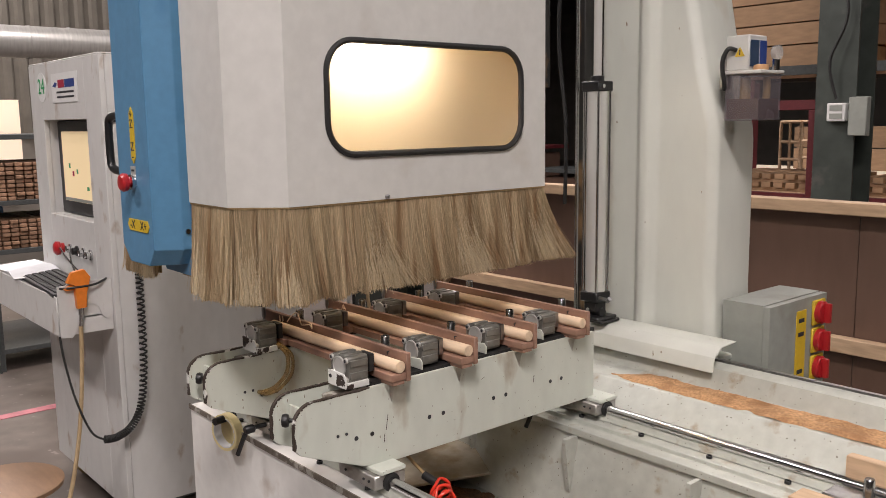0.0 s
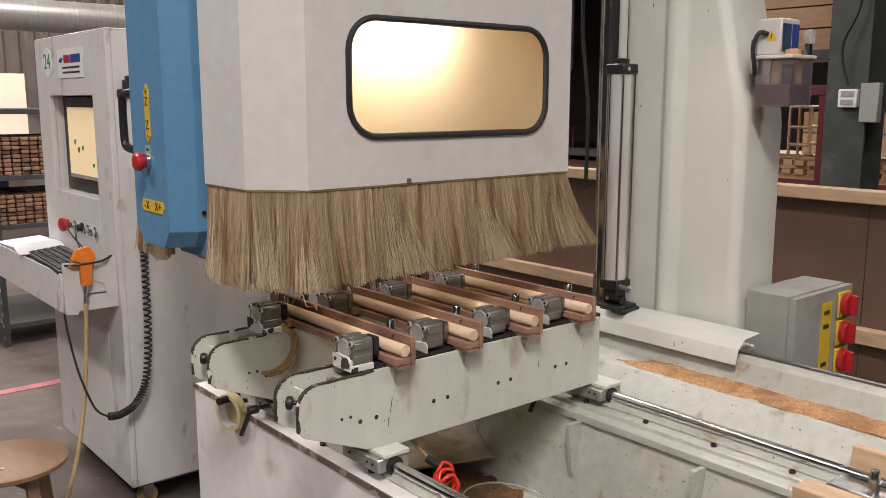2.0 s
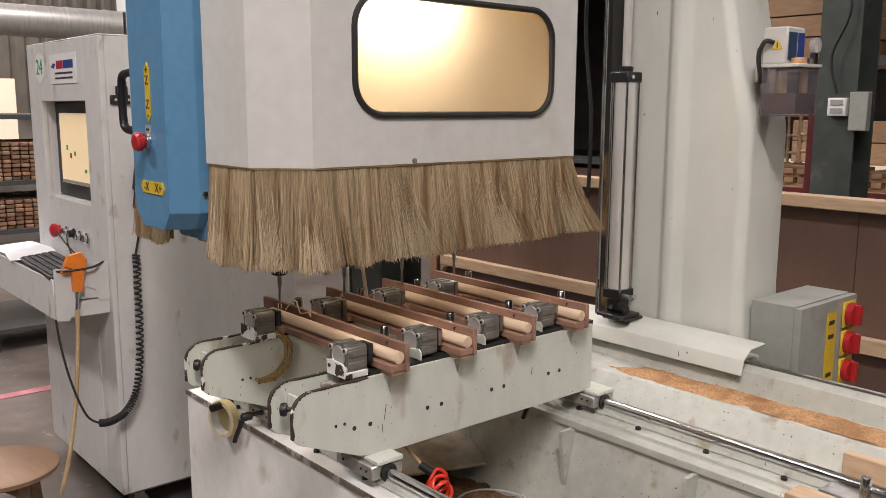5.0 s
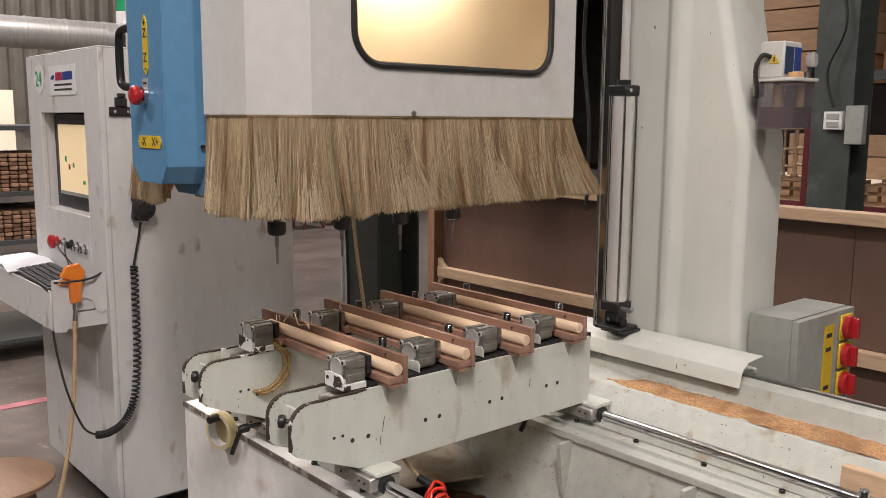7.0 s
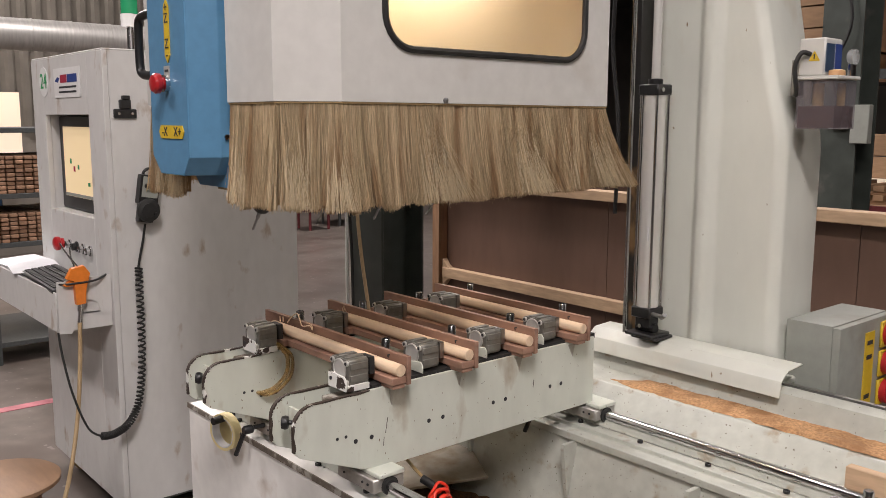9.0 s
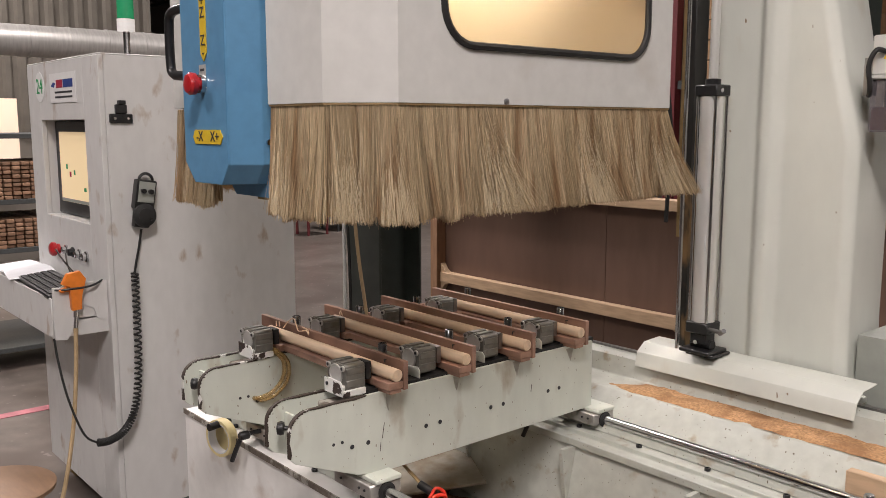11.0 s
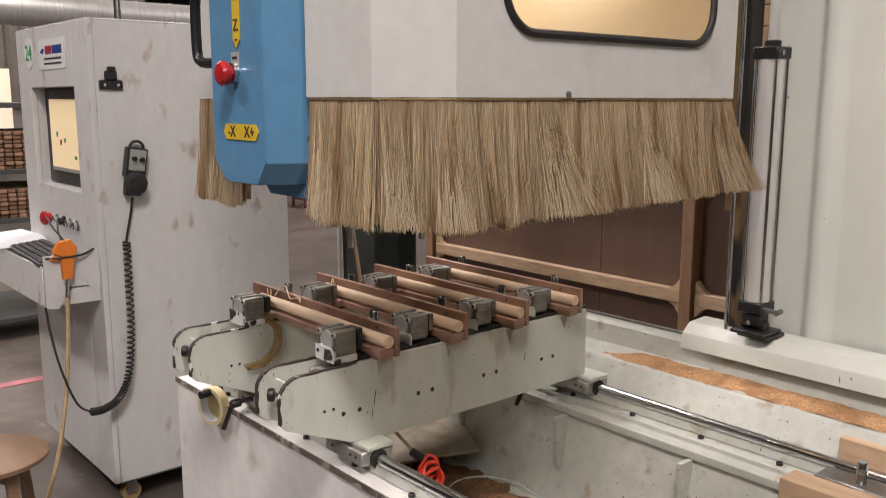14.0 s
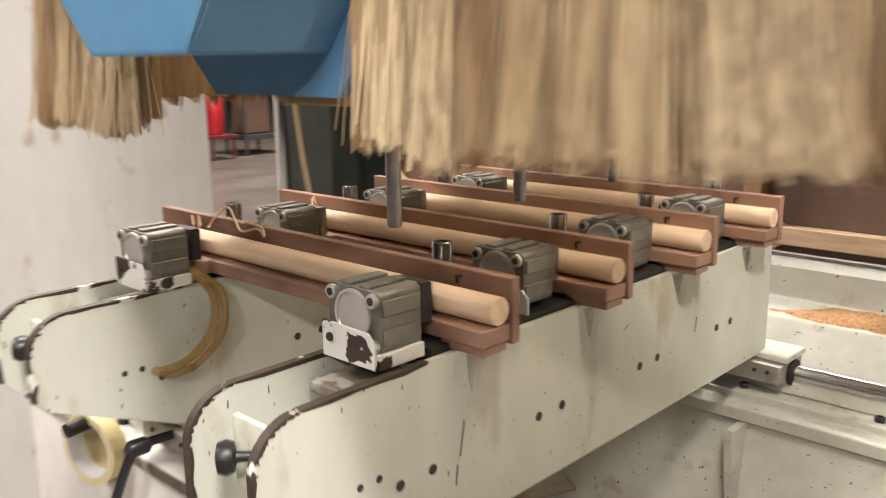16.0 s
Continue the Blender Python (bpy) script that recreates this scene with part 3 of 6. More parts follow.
def support_beam(x, first):
    th = thing("support_beam", (x - 0.05, 0.62, 0.656), "off-white double-plate support beam with chipped dark front edges, sliding on two rails", "support beam", "support beams")
    for px in (x, x - 0.092):
        pl = part("plate", beam_plate(px, th, 0.141, TOP), M_BEAM, th)
        part("worn_edge", edge_strip(px, 0.141, TOP), M_CHIP, pl, "bare chipped metal edge", smooth=False)
        if px == x:
            for k in range(4):
                for dy in (0, 0.042):
                    y = 0.293 + 0.204 * k + dy
                    part("hole", rod((px - 0.004, y, 0.79), (px + 0.0006, y, 0.79), 0.0052, seg=16), M_INK, pl)
            for y, z in ((0.246, 0.806), (0.268, 0.806)):
                part("hole", rod((px - 0.004, y, z), (px + 0.0006, y, z), 0.0036, seg=14), M_INK, pl)
    if first:
        for j in range(4):
            y = 0.389 + 0.2 * j
            part("tape_mark", prism([(y - 0.006 - 0.004 * j, 0.890), (y + 0.012, 0.890), (y + 0.006, 0.874), (y + 0.001, 0.850 + 0.005 * (j % 2)), (y - 0.003, 0.862)], "x", x + 0.0002, x + 0.0009), M_TAPEMARK, th, "grey strip of tape residue")
        for y, z, dy, dz in ((0.372, 0.79, 0.006, 0.035), (0.366, 0.762, 0.002, 0.02), (0.66, 0.845, 0.012, 0.006), (0.84, 0.80, 0.003, 0.02)):
            part("scratch", prism([(y, z), (y + 0.0014, z), (y + dy + 0.0014, z + dz), (y + dy, z + dz)], "x", x + 0.0002, x + 0.0006), M_CHIP, th, "dark scratch in the paint")
    part("web", box(x - 0.082, x - 0.010, 0.36, 1.09, 0.86, 0.872), M_BEAM, th)
    part("top_strip", box(x - 0.086, x - 0.022, 0.262, 0.344, 0.866, 0.878, 0.002), M_WORN, th)
    part("black_seat", box(x - 0.083, x - 0.009, 0.345, 1.09, 0.888, 0.902), M_RUBBER, th)
    kb = part("lock_knob", lathe([(0.004, 0), (0.005, 0.018), (0.013, 0.02), (0.015, 0.026), (0.013, 0.033), (0.005, 0.035)], 18, Matrix.Translation((x - 0.046, 0.178, 0.846)) @ pose(0, 0, 0, 90, 0, -40)), M_BLACK, th)
    part("knob_bracket", box(x - 0.082, x - 0.010, 0.178, 0.184, 0.81, 0.872), M_BEAM, th)
    for y, z, s in ((0.352, 0.688, -1), (1.085, 0.684, 1)):
        sd = part("saddle", box(x - 0.10, x + 0.04, y - 0.042, y + 0.042, z - 0.012, z + 0.020, 0.003), M_SADDLE, th, "dull aluminium bearing block")
        part("saddle_plate", box(x - 0.10, x + 0.045, y - 0.030, y + 0.04, z + 0.0205, z + 0.031, 0.002), M_BEAM, sd, "off-white top plate")
        part("seal", merge(rod((x + 0.0405, y, z), (x + 0.046, y, z), 0.021, seg=20)), M_RUBBER, sd)
        for bx in (x - 0.07, x, x + 0.02):
            part("screw", rod((bx, y - 0.0445, z + 0.006), (bx, y - 0.041, z + 0.006), 0.003, seg=8), M_INK, sd)
    for lx, y, z in ((x - 0.115, 1.03, 0.685),) if first else ((x - 0.022, 0.315, 0.700), (x - 0.115, 1.03, 0.685)):
        lv = part("clamp_lever", tube(smooth_path([(lx, y + 0.02, z), (lx, y - 0.045, z + 0.002), (lx - 0.002, y - 0.058, z - 0.006), (lx - 0.010, y - 0.066, z - 0.03), (lx - 0.022, y - 0.075, z - 0.068)], 5), 0.0062, 8), M_BLACK, th, "black angled clamping lever")
        part("hub", lathe([(0.008, 0), (0.011, 0.004), (0.011, 0.024), (0.007, 0.028)], 14, Matrix.Translation((lx, y - 0.064, z)) @ pose(0, 0, 0, -90, 0, 0)), M_BLACK, lv)
    return th


support_beam(0.0, True)
support_beam(-0.415, False)

# masking tape roll, hung on the lever of the rear beam
roll_at = Matrix.Translation((-0.582, 0.274, 0.652)) @ pose(0, 0, 0, 90, 0, 14)
tape = thing("masking_tape_roll", (-0.585, 0.275, 0.63), "roll of cream masking tape hanging on a clamping lever", "tape roll")
part("tape", turned(merge(lathe([(0.042, -0.012), (0.050, -0.012), (0.050, 0.012), (0.042, 0.012), (0.042, -0.012)], 40)), roll_at), M_TAPE, tape)
part("core", turned(lathe([(0.0395, -0.0122), (0.0418, -0.0122), (0.0418, 0.0122), (0.0395, 0.0122), (0.0395, -0.0122)], 40), roll_at), M_PAPER, tape)
part("spigot", rod((-0.590, 0.30, 0.690), (-0.574, 0.235, 0.690), 0.010, seg=14), M_BLACK, tape, "black lever hub that carries the roll")
amber = thing("amber_air_tube", (-0.42, 0.40, 0.80), "curved amber plastic air tube on the side of the beam", "air tube")
part("tube", tube(smooth_path([(-0.43, 0.335, 0.915), (-0.405, 0.345, 0.905), (-0.398, 0.36, 0.88), (-0.396, 0.355, 0.84), (-0.398, 0.325, 0.81), (-0.404, 0.292, 0.800), (-0.418, 0.283, 0.799)], 8), 0.0052, 10), M_AMBER, amber)
part("tube", tube(smooth_path([(-0.43, 0.342, 0.917), (-0.405, 0.353, 0.905), (-0.391, 0.369, 0.88), (-0.389, 0.364, 0.835), (-0.392, 0.33, 0.803), (-0.400, 0.30, 0.794), (-0.418, 0.292, 0.793)], 8), 0.0045, 10), M_AMBER, amber)


def clamp_cylinder(x, y, white, group="clamp cylinders"):
    """A compact square air cylinder that pushes towards +y."""
    th = thing("clamp_cylinder", (x, y, TOP), "grey aluminium compact air cylinder clamping a wooden rod" if not white else "grey aluminium compact air cylinder on a white chipped bracket", "air cylinder", group)
    z0, z1 = 0.908, 0.966
    w = 0.035
    prof = []
    zc, hh = (z0 + z1) / 2, (z1 - z0) / 2
    for a, b in rounded(2 * w, 2 * hh, 0.007, 3, x, zc):
        prof.append((a, b))
    part("body", prism(prof, "y", y - 0.028, y + 0.022, 0.0006, 1), M_ALU, th)
    for sx in (-1, 1):
        for k, zz in enumerate((z1 - 0.015, z0 + 0.016)):
            part("side_rib", box(x + sx * w - 0.0015, x + sx * w + 0.0025, y - 0.026, y + 0.020, zz - 0.0075, zz + 0.0075, 0.001), M_ALU, th)
    for k in (-0.012, 0.012):
        part("top_rib", box(x + k - 0.007, x + k + 0.007, y - 0.026, y + 0.020, z1 - 0.001, z1 + 0.003, 0.001), M_ALU, th)
    part("end_disc", merge(lathe([(0.0235, 0), (0.0235, 0.003), (0.021, 0.004), (0.0195, 0.002)], 30, Matrix.Translation((x, y - 0.028, zc + 0.004)) @ pose(0, 0, 0, 90, 0, 0))), M_ALULIGHT, th)
    for sx in (-1, 1):
        for sz in (-1, 1):
            bx, bz = x + sx * (w - 0.008), zc + sz * (hh - 0.008)
            c = part("corner_boss", rod((bx, y - 0.0325, bz), (bx, y - 0.027, bz), 0.0066, seg=14), M_ALULIGHT, th)
            part("socket", rod((bx, y - 0.0332, bz), (bx, y - 0.032, bz), 0.0038, seg=10), M_INK, c)
    part("piston_rod", rod((x, y + 0.02, zc), (x, y + 0.034, zc), 0.008), M_STEEL, th)
    part("pad", box(x - 0.014, x + 0.026, y + 0.032, y + 0.046, z0 + 0.014, z1 - 0.004, 0.004, 2), M_RUBBER if white else M_DULLSTEEL, th, "dark pressure pad")
    part("fitting", merge(rod((x - w - 0.018, y + 0.004, zc + 0.01), (x - w, y + 0.004, zc + 0.01), 0.006, seg=12), rod((x - w - 0.016, y + 0.004, zc + 0.01), (x - w - 0.016, y + 0.004, zc - 0.02), 0.005, seg=10)), M_BLACK, th)
    part("air_tube", tube(smooth_path([(x - w - 0.016, y + 0.004, zc - 0.012), (x - w - 0.018, y + 0.012, z0 - 0.004), (x - w + 0.004, y + 0.03, z0 - 0.012), (x - 0.01, y + 0.05, z0 - 0.014)], 5), 0.0035, 7), M_BLACK, th, "thin black air tube")
    part("bracket", prism([(x - w - 0.001, z0 - 0.011), (x + w + 0.001, z0 - 0.011), (x + w + 0.001, z0 + 0.012), (x + w - 0.008, z0 + 0.022), (x - w - 0.001, z0 + 0.024)] if white else [(x - w, z0 - 0.004), (x + w + 0.012, z0 - 0.004), (x + w + 0.012, z0 + 0.014), (x + w + 0.004, z0 + 0.022), (x - w, z0 + 0.012)], "y", y - 0.0365, y - 0.0335, 0.001, 1), M_WHITECHIP if white else M_BEAM, th, "white bracket with chipped paint" if white else "off-white mounting bracket")
    if white:
        part("bracket_foot", box(x - w - 0.001, x + w + 0.0035, y - 0.033, y + 0.0225, z0 - 0.011, z0 + 0.003, 0.001), M_WHITECHIP, th, "white foot with chipped paint")
    part("bracket_screw", rod((x - 0.024, y - 0.0385, z0 + 0.009), (x - 0.024, y - 0.036, z0 + 0.009), 0.0042, seg=12), M_INK, th)
    return th


def jig(j):
    y = 0.389 + 0.2 * j
    th = thing("jig_board", (-0.27, y, TOP), "brown film-faced plywood angle jig holding a wooden rod", "jig", "jig boards")
    part("base", merge(box(-0.586, -0.405, y - 0.036, y + 0.015, 0.9065, 0.9225, 0.001), box(-0.404, 0.036, y - 0.036 + 0.012, y + 0.015, 0.9065, 0.9225, 0.001)), M_BROWN, th)
    part("fence", box(-0.589, 0.038, y + 0.0155, y + 0.0275, 0.902, 0.9655, 0.0012), M_BROWN, th)
    part("nail", tube([(-0.03, y + 0.0150, 0.950), (-0.03, y + 0.0135, 0.957), (-0.024, y + 0.014, 0.958)], 0.0014, 6), M_INK, th)
    part("foot_block", box(-0.02, 0.034, y - 0.020, y + 0.012, 0.897, 0.9062, 0.001), M_BROWN, th)
    return th


random.seed(5)
for j in range(4):
    y = 0.389 + 0.2 * j
    jig(j)
    d = thing("wooden_rod", (-0.24, y, 0.923), "pale turned wooden rod clamped on a brown jig board", "wooden rod", "wooden rods")
    part("rod", lathe([(0.0105, -0.276), (0.0138, -0.2745), (0.0142, 0.0), (0.0138, 0.2745), (0.0128, 0.276), (0.003, 0.2762)], 28, Matrix.Translation((-0.24, y, 0.9368)) @ pose(0, 0, 0, 0, 90, 0)), M_DOWEL, d)
    for k in range(2 if j in (0, 1) else 0):
        a = random.uniform(-1, 1)
        part("shaving", tube(smooth_path([(-0.50 + 0.012 * k, y + 0.012, 0.948), (-0.495 + 0.012 * k + 0.01 * a, y + 0.006, 0.960 + 0.006 * random.random()), (-0.48 + 0.012 * k, y - 0.004 + 0.012 * a, 0.955)], 4), 0.0011, 5), M_DOWEL, d)
    clamp_cylinder(-0.050, y - 0.072, j == 0)
    clamp_cylinder(-0.447, y - 0.072, j == 0)
    for px in (-0.45, -0.075):
        p = thing("steel_stud", (px, y + 0.05, TOP), "short bright steel locating stud behind the jig fence", "stud", "steel studs")
        part("shank", lathe([(0.0105, 0.0), (0.0105, 0.0785), (0.0095, 0.0798), (0.0065, 0.0798), (0.0065, 0.072)], 20, Matrix.Translation((px, y + 0.042, TOP - 0.004))), M_STEEL, p)
string = thing("loose_string", (-0.40, 0.415, 0.965), "loose pale string lying over the jig fence", "string")
part("strand", tube(smooth_path([(-0.462, 0.399, 0.952), (-0.45, 0.405, 0.968), (-0.43, 0.41, 0.980), (-0.405, 0.403, 0.968), (-0.385, 0.398, 0.957), (-0.355, 0.401, 0.963), (-0.335, 0.396, 0.957), (-0.345, 0.40, 0.966), (-0.375, 0.403, 0.968)], 6), 0.0016, 6), M_DOWEL, string)


# ---------------------------------------------------------------- travelling column
gantry = thing("travelling_column", (0.55, 1.5, 0.81), "cream cast travelling column with a vertical air cylinder", "machine column")
CY = 1.42
prof = [(0.27, 1.62), (0.27, CY + 0.03), (0.29, CY), (0.425, CY), (0.445, CY - 0.018), (0.470, CY - 0.018), (0.50, CY + 0.004), (0.665, CY), (0.69, CY + 0.02), (0.69, 1.62)]
def column():
    """One loft: wide at the foot, narrowing on its free side above the kink."""
    bm = bmesh.new()
    rings = []
    for z, cut in ((0.80, -0.012), (0.86, -0.004), (0.98, 0.0), (1.40, 0.0), (1.44, 0.004), (1.49, 0.016), (1.60, 0.045), (1.80, 0.085), (2.05, 0.10), (2.7, 0.10)):
        rings.append([bm.verts.new((x - cut if x > 0.6 else x, y, z)) for x, y in prof])
    n = len(prof)
    for a, b in zip(rings, rings[1:]):
        for k in range(n):
            bm.faces.new((a[k], a[(k + 1) % n], b[(k + 1) % n], b[k]))
    bm.faces.new(rings[0][::-1])
    bm.faces.new(rings[-1])
    bmesh.ops.recalc_face_normals(bm, faces=bm.faces)
    up = [e for e in bm.edges if abs(e.verts[0].co.z - e.verts[1].co.z) > 0.01]
    bmesh.ops.bevel(bm, geom=up, offset=0.008, segments=3, affect="EDGES", profile=0.5)
    return bm


part("casting", column(), M_COLUMN, gantry, angle=60)
part("base", box(0.24, 0.74, 1.405, 1.64, 0.782, 0.80, 0.004), M_COLUMN, gantry)
part("carriage", box(0.26, 0.69, 1.42, 1.62, 0.5495, 0.7815, 0.004), M_COLUMN, gantry)
part("way_cover", prism([(1.288, 0.784), (1.291, 0.784), (1.300, 0.822), (1.330, 0.846), (1.402, 0.850), (1.402, 0.853), (1.328, 0.849), (1.297, 0.825)], "x", 0.155, 0.785, 0.0006, 1), M_COLUMN, gantry, "folded cream sheet way cover")
part("cover_foot", box(0.24, 0.72, 1.335, 1.40, 0.806, 0.838), M_COLUMN, gantry)
CLX = 0.352
cyl = part("lift_cylinder", rod((CLX, 1.32, 0.945), (CLX, 1.32, 1.545), 0.0305, seg=36), M_TUBE, gantry, "tall bright aluminium air cylinder tube")
part("top_cap", box(CLX - 0.033, CLX + 0.033, 1.287, 1.353, 1.545, 1.575, 0.003), M_BLACK, cyl)
part("bottom_cap", box(CLX - 0.033, CLX + 0.033, 1.287, 1.353, 0.915, 0.946, 0.003), M_BLACK, cyl)
for sx in (-1, 1):
    for sy in (-1, 1):
        part("tie_rod", rod((CLX + sx * 0.0265, 1.32 + sy * 0.0265, 0.946), (CLX + sx * 0.0265, 1.32 + sy * 0.0265, 1.545), 0.004, seg=10), M_STEEL, cyl)
part("piston_rod", rod((CLX, 1.32, 1.575), (CLX, 1.32, 2.6), 0.012, seg=20), M_TUBE, cyl)
part("rod_collar", lathe([(0.02, 0), (0.02, 0.014), (0.015, 0.016)], 20, Matrix.Translation((CLX, 1.32, 1.575))), M_BLACK, cyl)
part("cap_port", rod((CLX + 0.033, 1.305, 1.56), (CLX + 0.038, 1.305, 1.56), 0.006, seg=12), M_STEEL, cyl)
part("clevis", merge(box(0.328, 0.376, 1.296, 1.344, 0.884, 0.915, 0.003), rod((0.322, 1.32, 0.882), (0.384, 1.32, 0.882), 0.014, seg=18)), M_BLACK, cyl)
part("clevis_pin", rod((0.352, 1.286, 0.892), (0.352, 1.292, 0.892), 0.006, seg=12), M_STEEL, cyl)
part("foot_plate", merge(box(0.308, 0.400, 1.276, 1.366, 0.862, 0.872, 0.002), box(0.32, 0.405, 1.29, 1.375, 0.853, 0.862, 0.002)), M_BLACK, cyl)
part("elbow_fitting", merge(rod((CLX + 0.033, 1.30, 0.93), (0.420, 1.295, 0.93), 0.006, seg=12), rod((0.420, 1.295, 0.926), (0.438, 1.285, 0.938), 0.0065, seg=12)), M_DULLSTEEL, cyl)
part("cylinder_label", box(CLX + 0.012, CLX + 0.0165, 1.2905, 1.2925, 1.14, 1.18), M_LABEL, cyl)
part("guide_post", box(0.245, 0.268, 1.36, 1.42, 0.806, 2.6, 0.002), M_GREASE, gantry, "dark greasy steel vertical guide")
part("guide_edge", rod((0.262, 1.335, 0.806), (0.262, 1.335, 2.6), 0.006, seg=10), M_STEEL, gantry)
part("worn_back_plate", box(0.18, 0.244, 1.43, 1.45, 1.15, 2.6), M_TAN, gantry, "brown dusty inner plate")
part("dark_slide", box(0.12, 0.22, 1.17, 1.26, 1.56, 2.6, 0.003), M_GREASE, gantry)
part("cable_drape", tube(smooth_path([(0.20, 1.30, 2.5), (0.215, 1.31, 2.0), (0.19, 1.33, 1.7), (0.22, 1.33, 1.45), (0.20, 1.35, 1.2)], 8), 0.006, 8), M_RUBBER, gantry)

ebox = thing("switch_cabinet", (0.77, 1.62, 0.60), "grey enamel switch cabinet with three red rotary switches", "electrical cabinet")
part("body", box(0.715, 0.840, 1.455, 1.768, 0.56, 0.940, 0.004, 2), M_GREYBOX, ebox)
dr = part("door", box(0.8425, 0.863, 1.450, 1.771, 0.56, 0.938, 0.003, 2), M_GREYBOX, ebox)
part("lock", box(0.863, 0.867, 1.475, 1.483, 0.70, 0.74, 0.001), M_STEEL, dr)
part("warning_plate", box(0.863, 0.8645, 1.595, 1.65, 0.60, 0.905), M_YELLOW, dr, "yellow printed strip")
for z in (0.62, 0.72, 0.83, 0.87):
    part("text_bar", box(0.8646, 0.8652, 1.607, 1.638, z, z + 0.012), M_INK, dr)
for z in (0.888, 0.806, 0.724):
    sw = part("rotary_switch", box(0.863, 0.871, 1.680, 1.750, z - 0.037, z + 0.037, 0.003), M_YELLOW, dr, "yellow plate of a rotary switch")
    part("dial", merge(lathe([(0.033, 0), (0.033, 0.012), (0.029, 0.016), (0.014, 0.016)], 28, Matrix.Translation((0.871, 1.715, z)) @ pose(0, 0, 0, 0, 90, 0)), box(0.885, 0.905, 1.708, 1.722, z - 0.029, z + 0.029, 0.005, 2)), M_RED, sw, "red turning handle")
part("arm", box(0.70, 0.714, 1.50, 1.58, 0.70, 0.80), M_GREYBOX, ebox)
ebox_at = ebox.location.copy()
ebox.location = ebox_at + Vector((-0.008, 0, 0.012))

pump = thing("oil_pump", (0.76, 1.51, 1.45), "small lubrication pump with a smoky oil reservoir, mounted on the column", "oil pump")
part("reservoir", box(0.710, 0.812, 1.425, 1.535, 1.455, 1.578, 0.004, 2), M_RESERVOIR, pump, "smoky transparent reservoir")
part("oil", box(0.714, 0.808, 1.429, 1.531, 1.459, 1.513), M_OIL, pump, "dark red oil")
part("inner_pump", merge(rod((0.75, 1.46, 1.47), (0.75, 1.46, 1.57), 0.014, seg=12), rod((0.79, 1.50, 1.47), (0.79, 1.50, 1.57), 0.01, seg=12)), M_TAN, pump)
part("lid", box(0.704, 0.818, 1.418, 1.541, 1.5785, 1.588, 0.002), M_HOOD, pump)
hd = part("motor_box", box(0.708, 0.776, 1.428, 1.52, 1.588, 1.682, 0.004), M_HOOD, pump)
part("front_panel", box(0.776, 0.778, 1.434, 1.476, 1.598, 1.668), M_NAVY, hd)
part("dial_panel", box(0.776, 0.778, 1.482, 1.514, 1.606, 1.668), M_INKBLUE, hd)
part("warning_sign", prism([(0.735, 1.625), (0.765, 1.625), (0.75, 1.650)], "y", 1.4265, 1.4278), M_YELLOW, hd, "yellow warning triangle")
part("sign_mark", box(0.7485, 0.7515, 1.4258, 1.4264, 1.629, 1.642), M_INK, hd)
part("filler_cap", lathe([(0.022, 0), (0.024, 0.004), (0.022, 0.016), (0.012, 0.018)], 24, Matrix.Translation((0.797, 1.455, 1.588)) @ Matrix.Scale(0.85, 4)), M_PALEORANGE, pump, "pale orange filler cap")
part("gauge", lathe([(0.018, 0), (0.020, 0.004), (0.020, 0.016), (0.014, 0.018)], 24, Matrix.Translation((0.795, 1.522, 1.636)) @ pose(0, 0, 0, 0, 90, 0)), M_GAUGE, pump, "round pressure gauge")
part("gauge_stem", rod((0.802, 1.522, 1.588), (0.802, 1.522, 1.618), 0.01, seg=12), M_STEEL, pump)
part("bracket", merge(box(0.690, 0.714, 1.43, 1.45, 1.54, 1.63, 0.001), box(0.690, 0.714, 1.5, 1.52, 1.46, 1.60, 0.001)), M_DULLSTEEL, pump)
part("cable", tube(smooth_path([(0.74, 1.427, 1.642), (0.725, 1.41, 1.645), (0.712, 1.405, 1.61), (0.715, 1.412, 1.56), (0.705, 1.43, 1.54)], 6), 0.006, 8), M_RUBBER, pump)

# ---------------------------------------------------------------- hood (built with its lower edge at height 0)
HF, HX, HY = 0.143, 0.418, 0.240          # front face y, window face x, corner y
HR, HT = 1.048, 1.25                   # back end y, top
AX, HL = 0.322, 0.180                   # chamfer start x, front y of the far half
hood = thing("dust_hood", (0, 0, 0), "light grey sheet-metal dust hood with lit window and bristles", "dust hood")


def window_wall():
    """The window side: one sheet with a rounded opening through it."""
    wy, wz, ww, wh = 0.650, 0.236, 0.608, 0.255
    n = 8
    inner = rounded(ww, wh, 0.072, n, wy, wz)
    corners = [(HR, HT), (HY, HT), (HY, 0.0), (HR, 0.0)]
    bm = bmesh.new()
    ring = []
    for x in (HX, HX - 0.004):
        ring.append(([bm.verts.new((x, *p)) for p in inner], [bm.verts.new((x, *p)) for p in corners]))
    for a, b in ring:
        for k in range(4):
            for i in range(n):
                q = k * (n + 1) + i
                bm.faces.new((a[q], b[k], a[q + 1]))
            q, q2 = k * (n + 1) + n, ((k + 1) % 4) * (n + 1)
            bm.faces.new((a[q], b[k], b[(k + 1) % 4], a[q2]))
    total = len(inner)
    for i in range(total):
        j = (i + 1) % total
        bm.faces.new((ring[0][0][i], ring[0][0][j], ring[1][0][j], ring[1][0][i]))
    for i in range(4):
        j = (i + 1) % 4
        bm.faces.new((ring[0][1][i], ring[0][1][j], ring[1][1][j], ring[1][1][i]))
    bmesh.ops.recalc_face_normals(bm, faces=bm.faces)
    return bm, inner, (wy, wz, ww, wh)


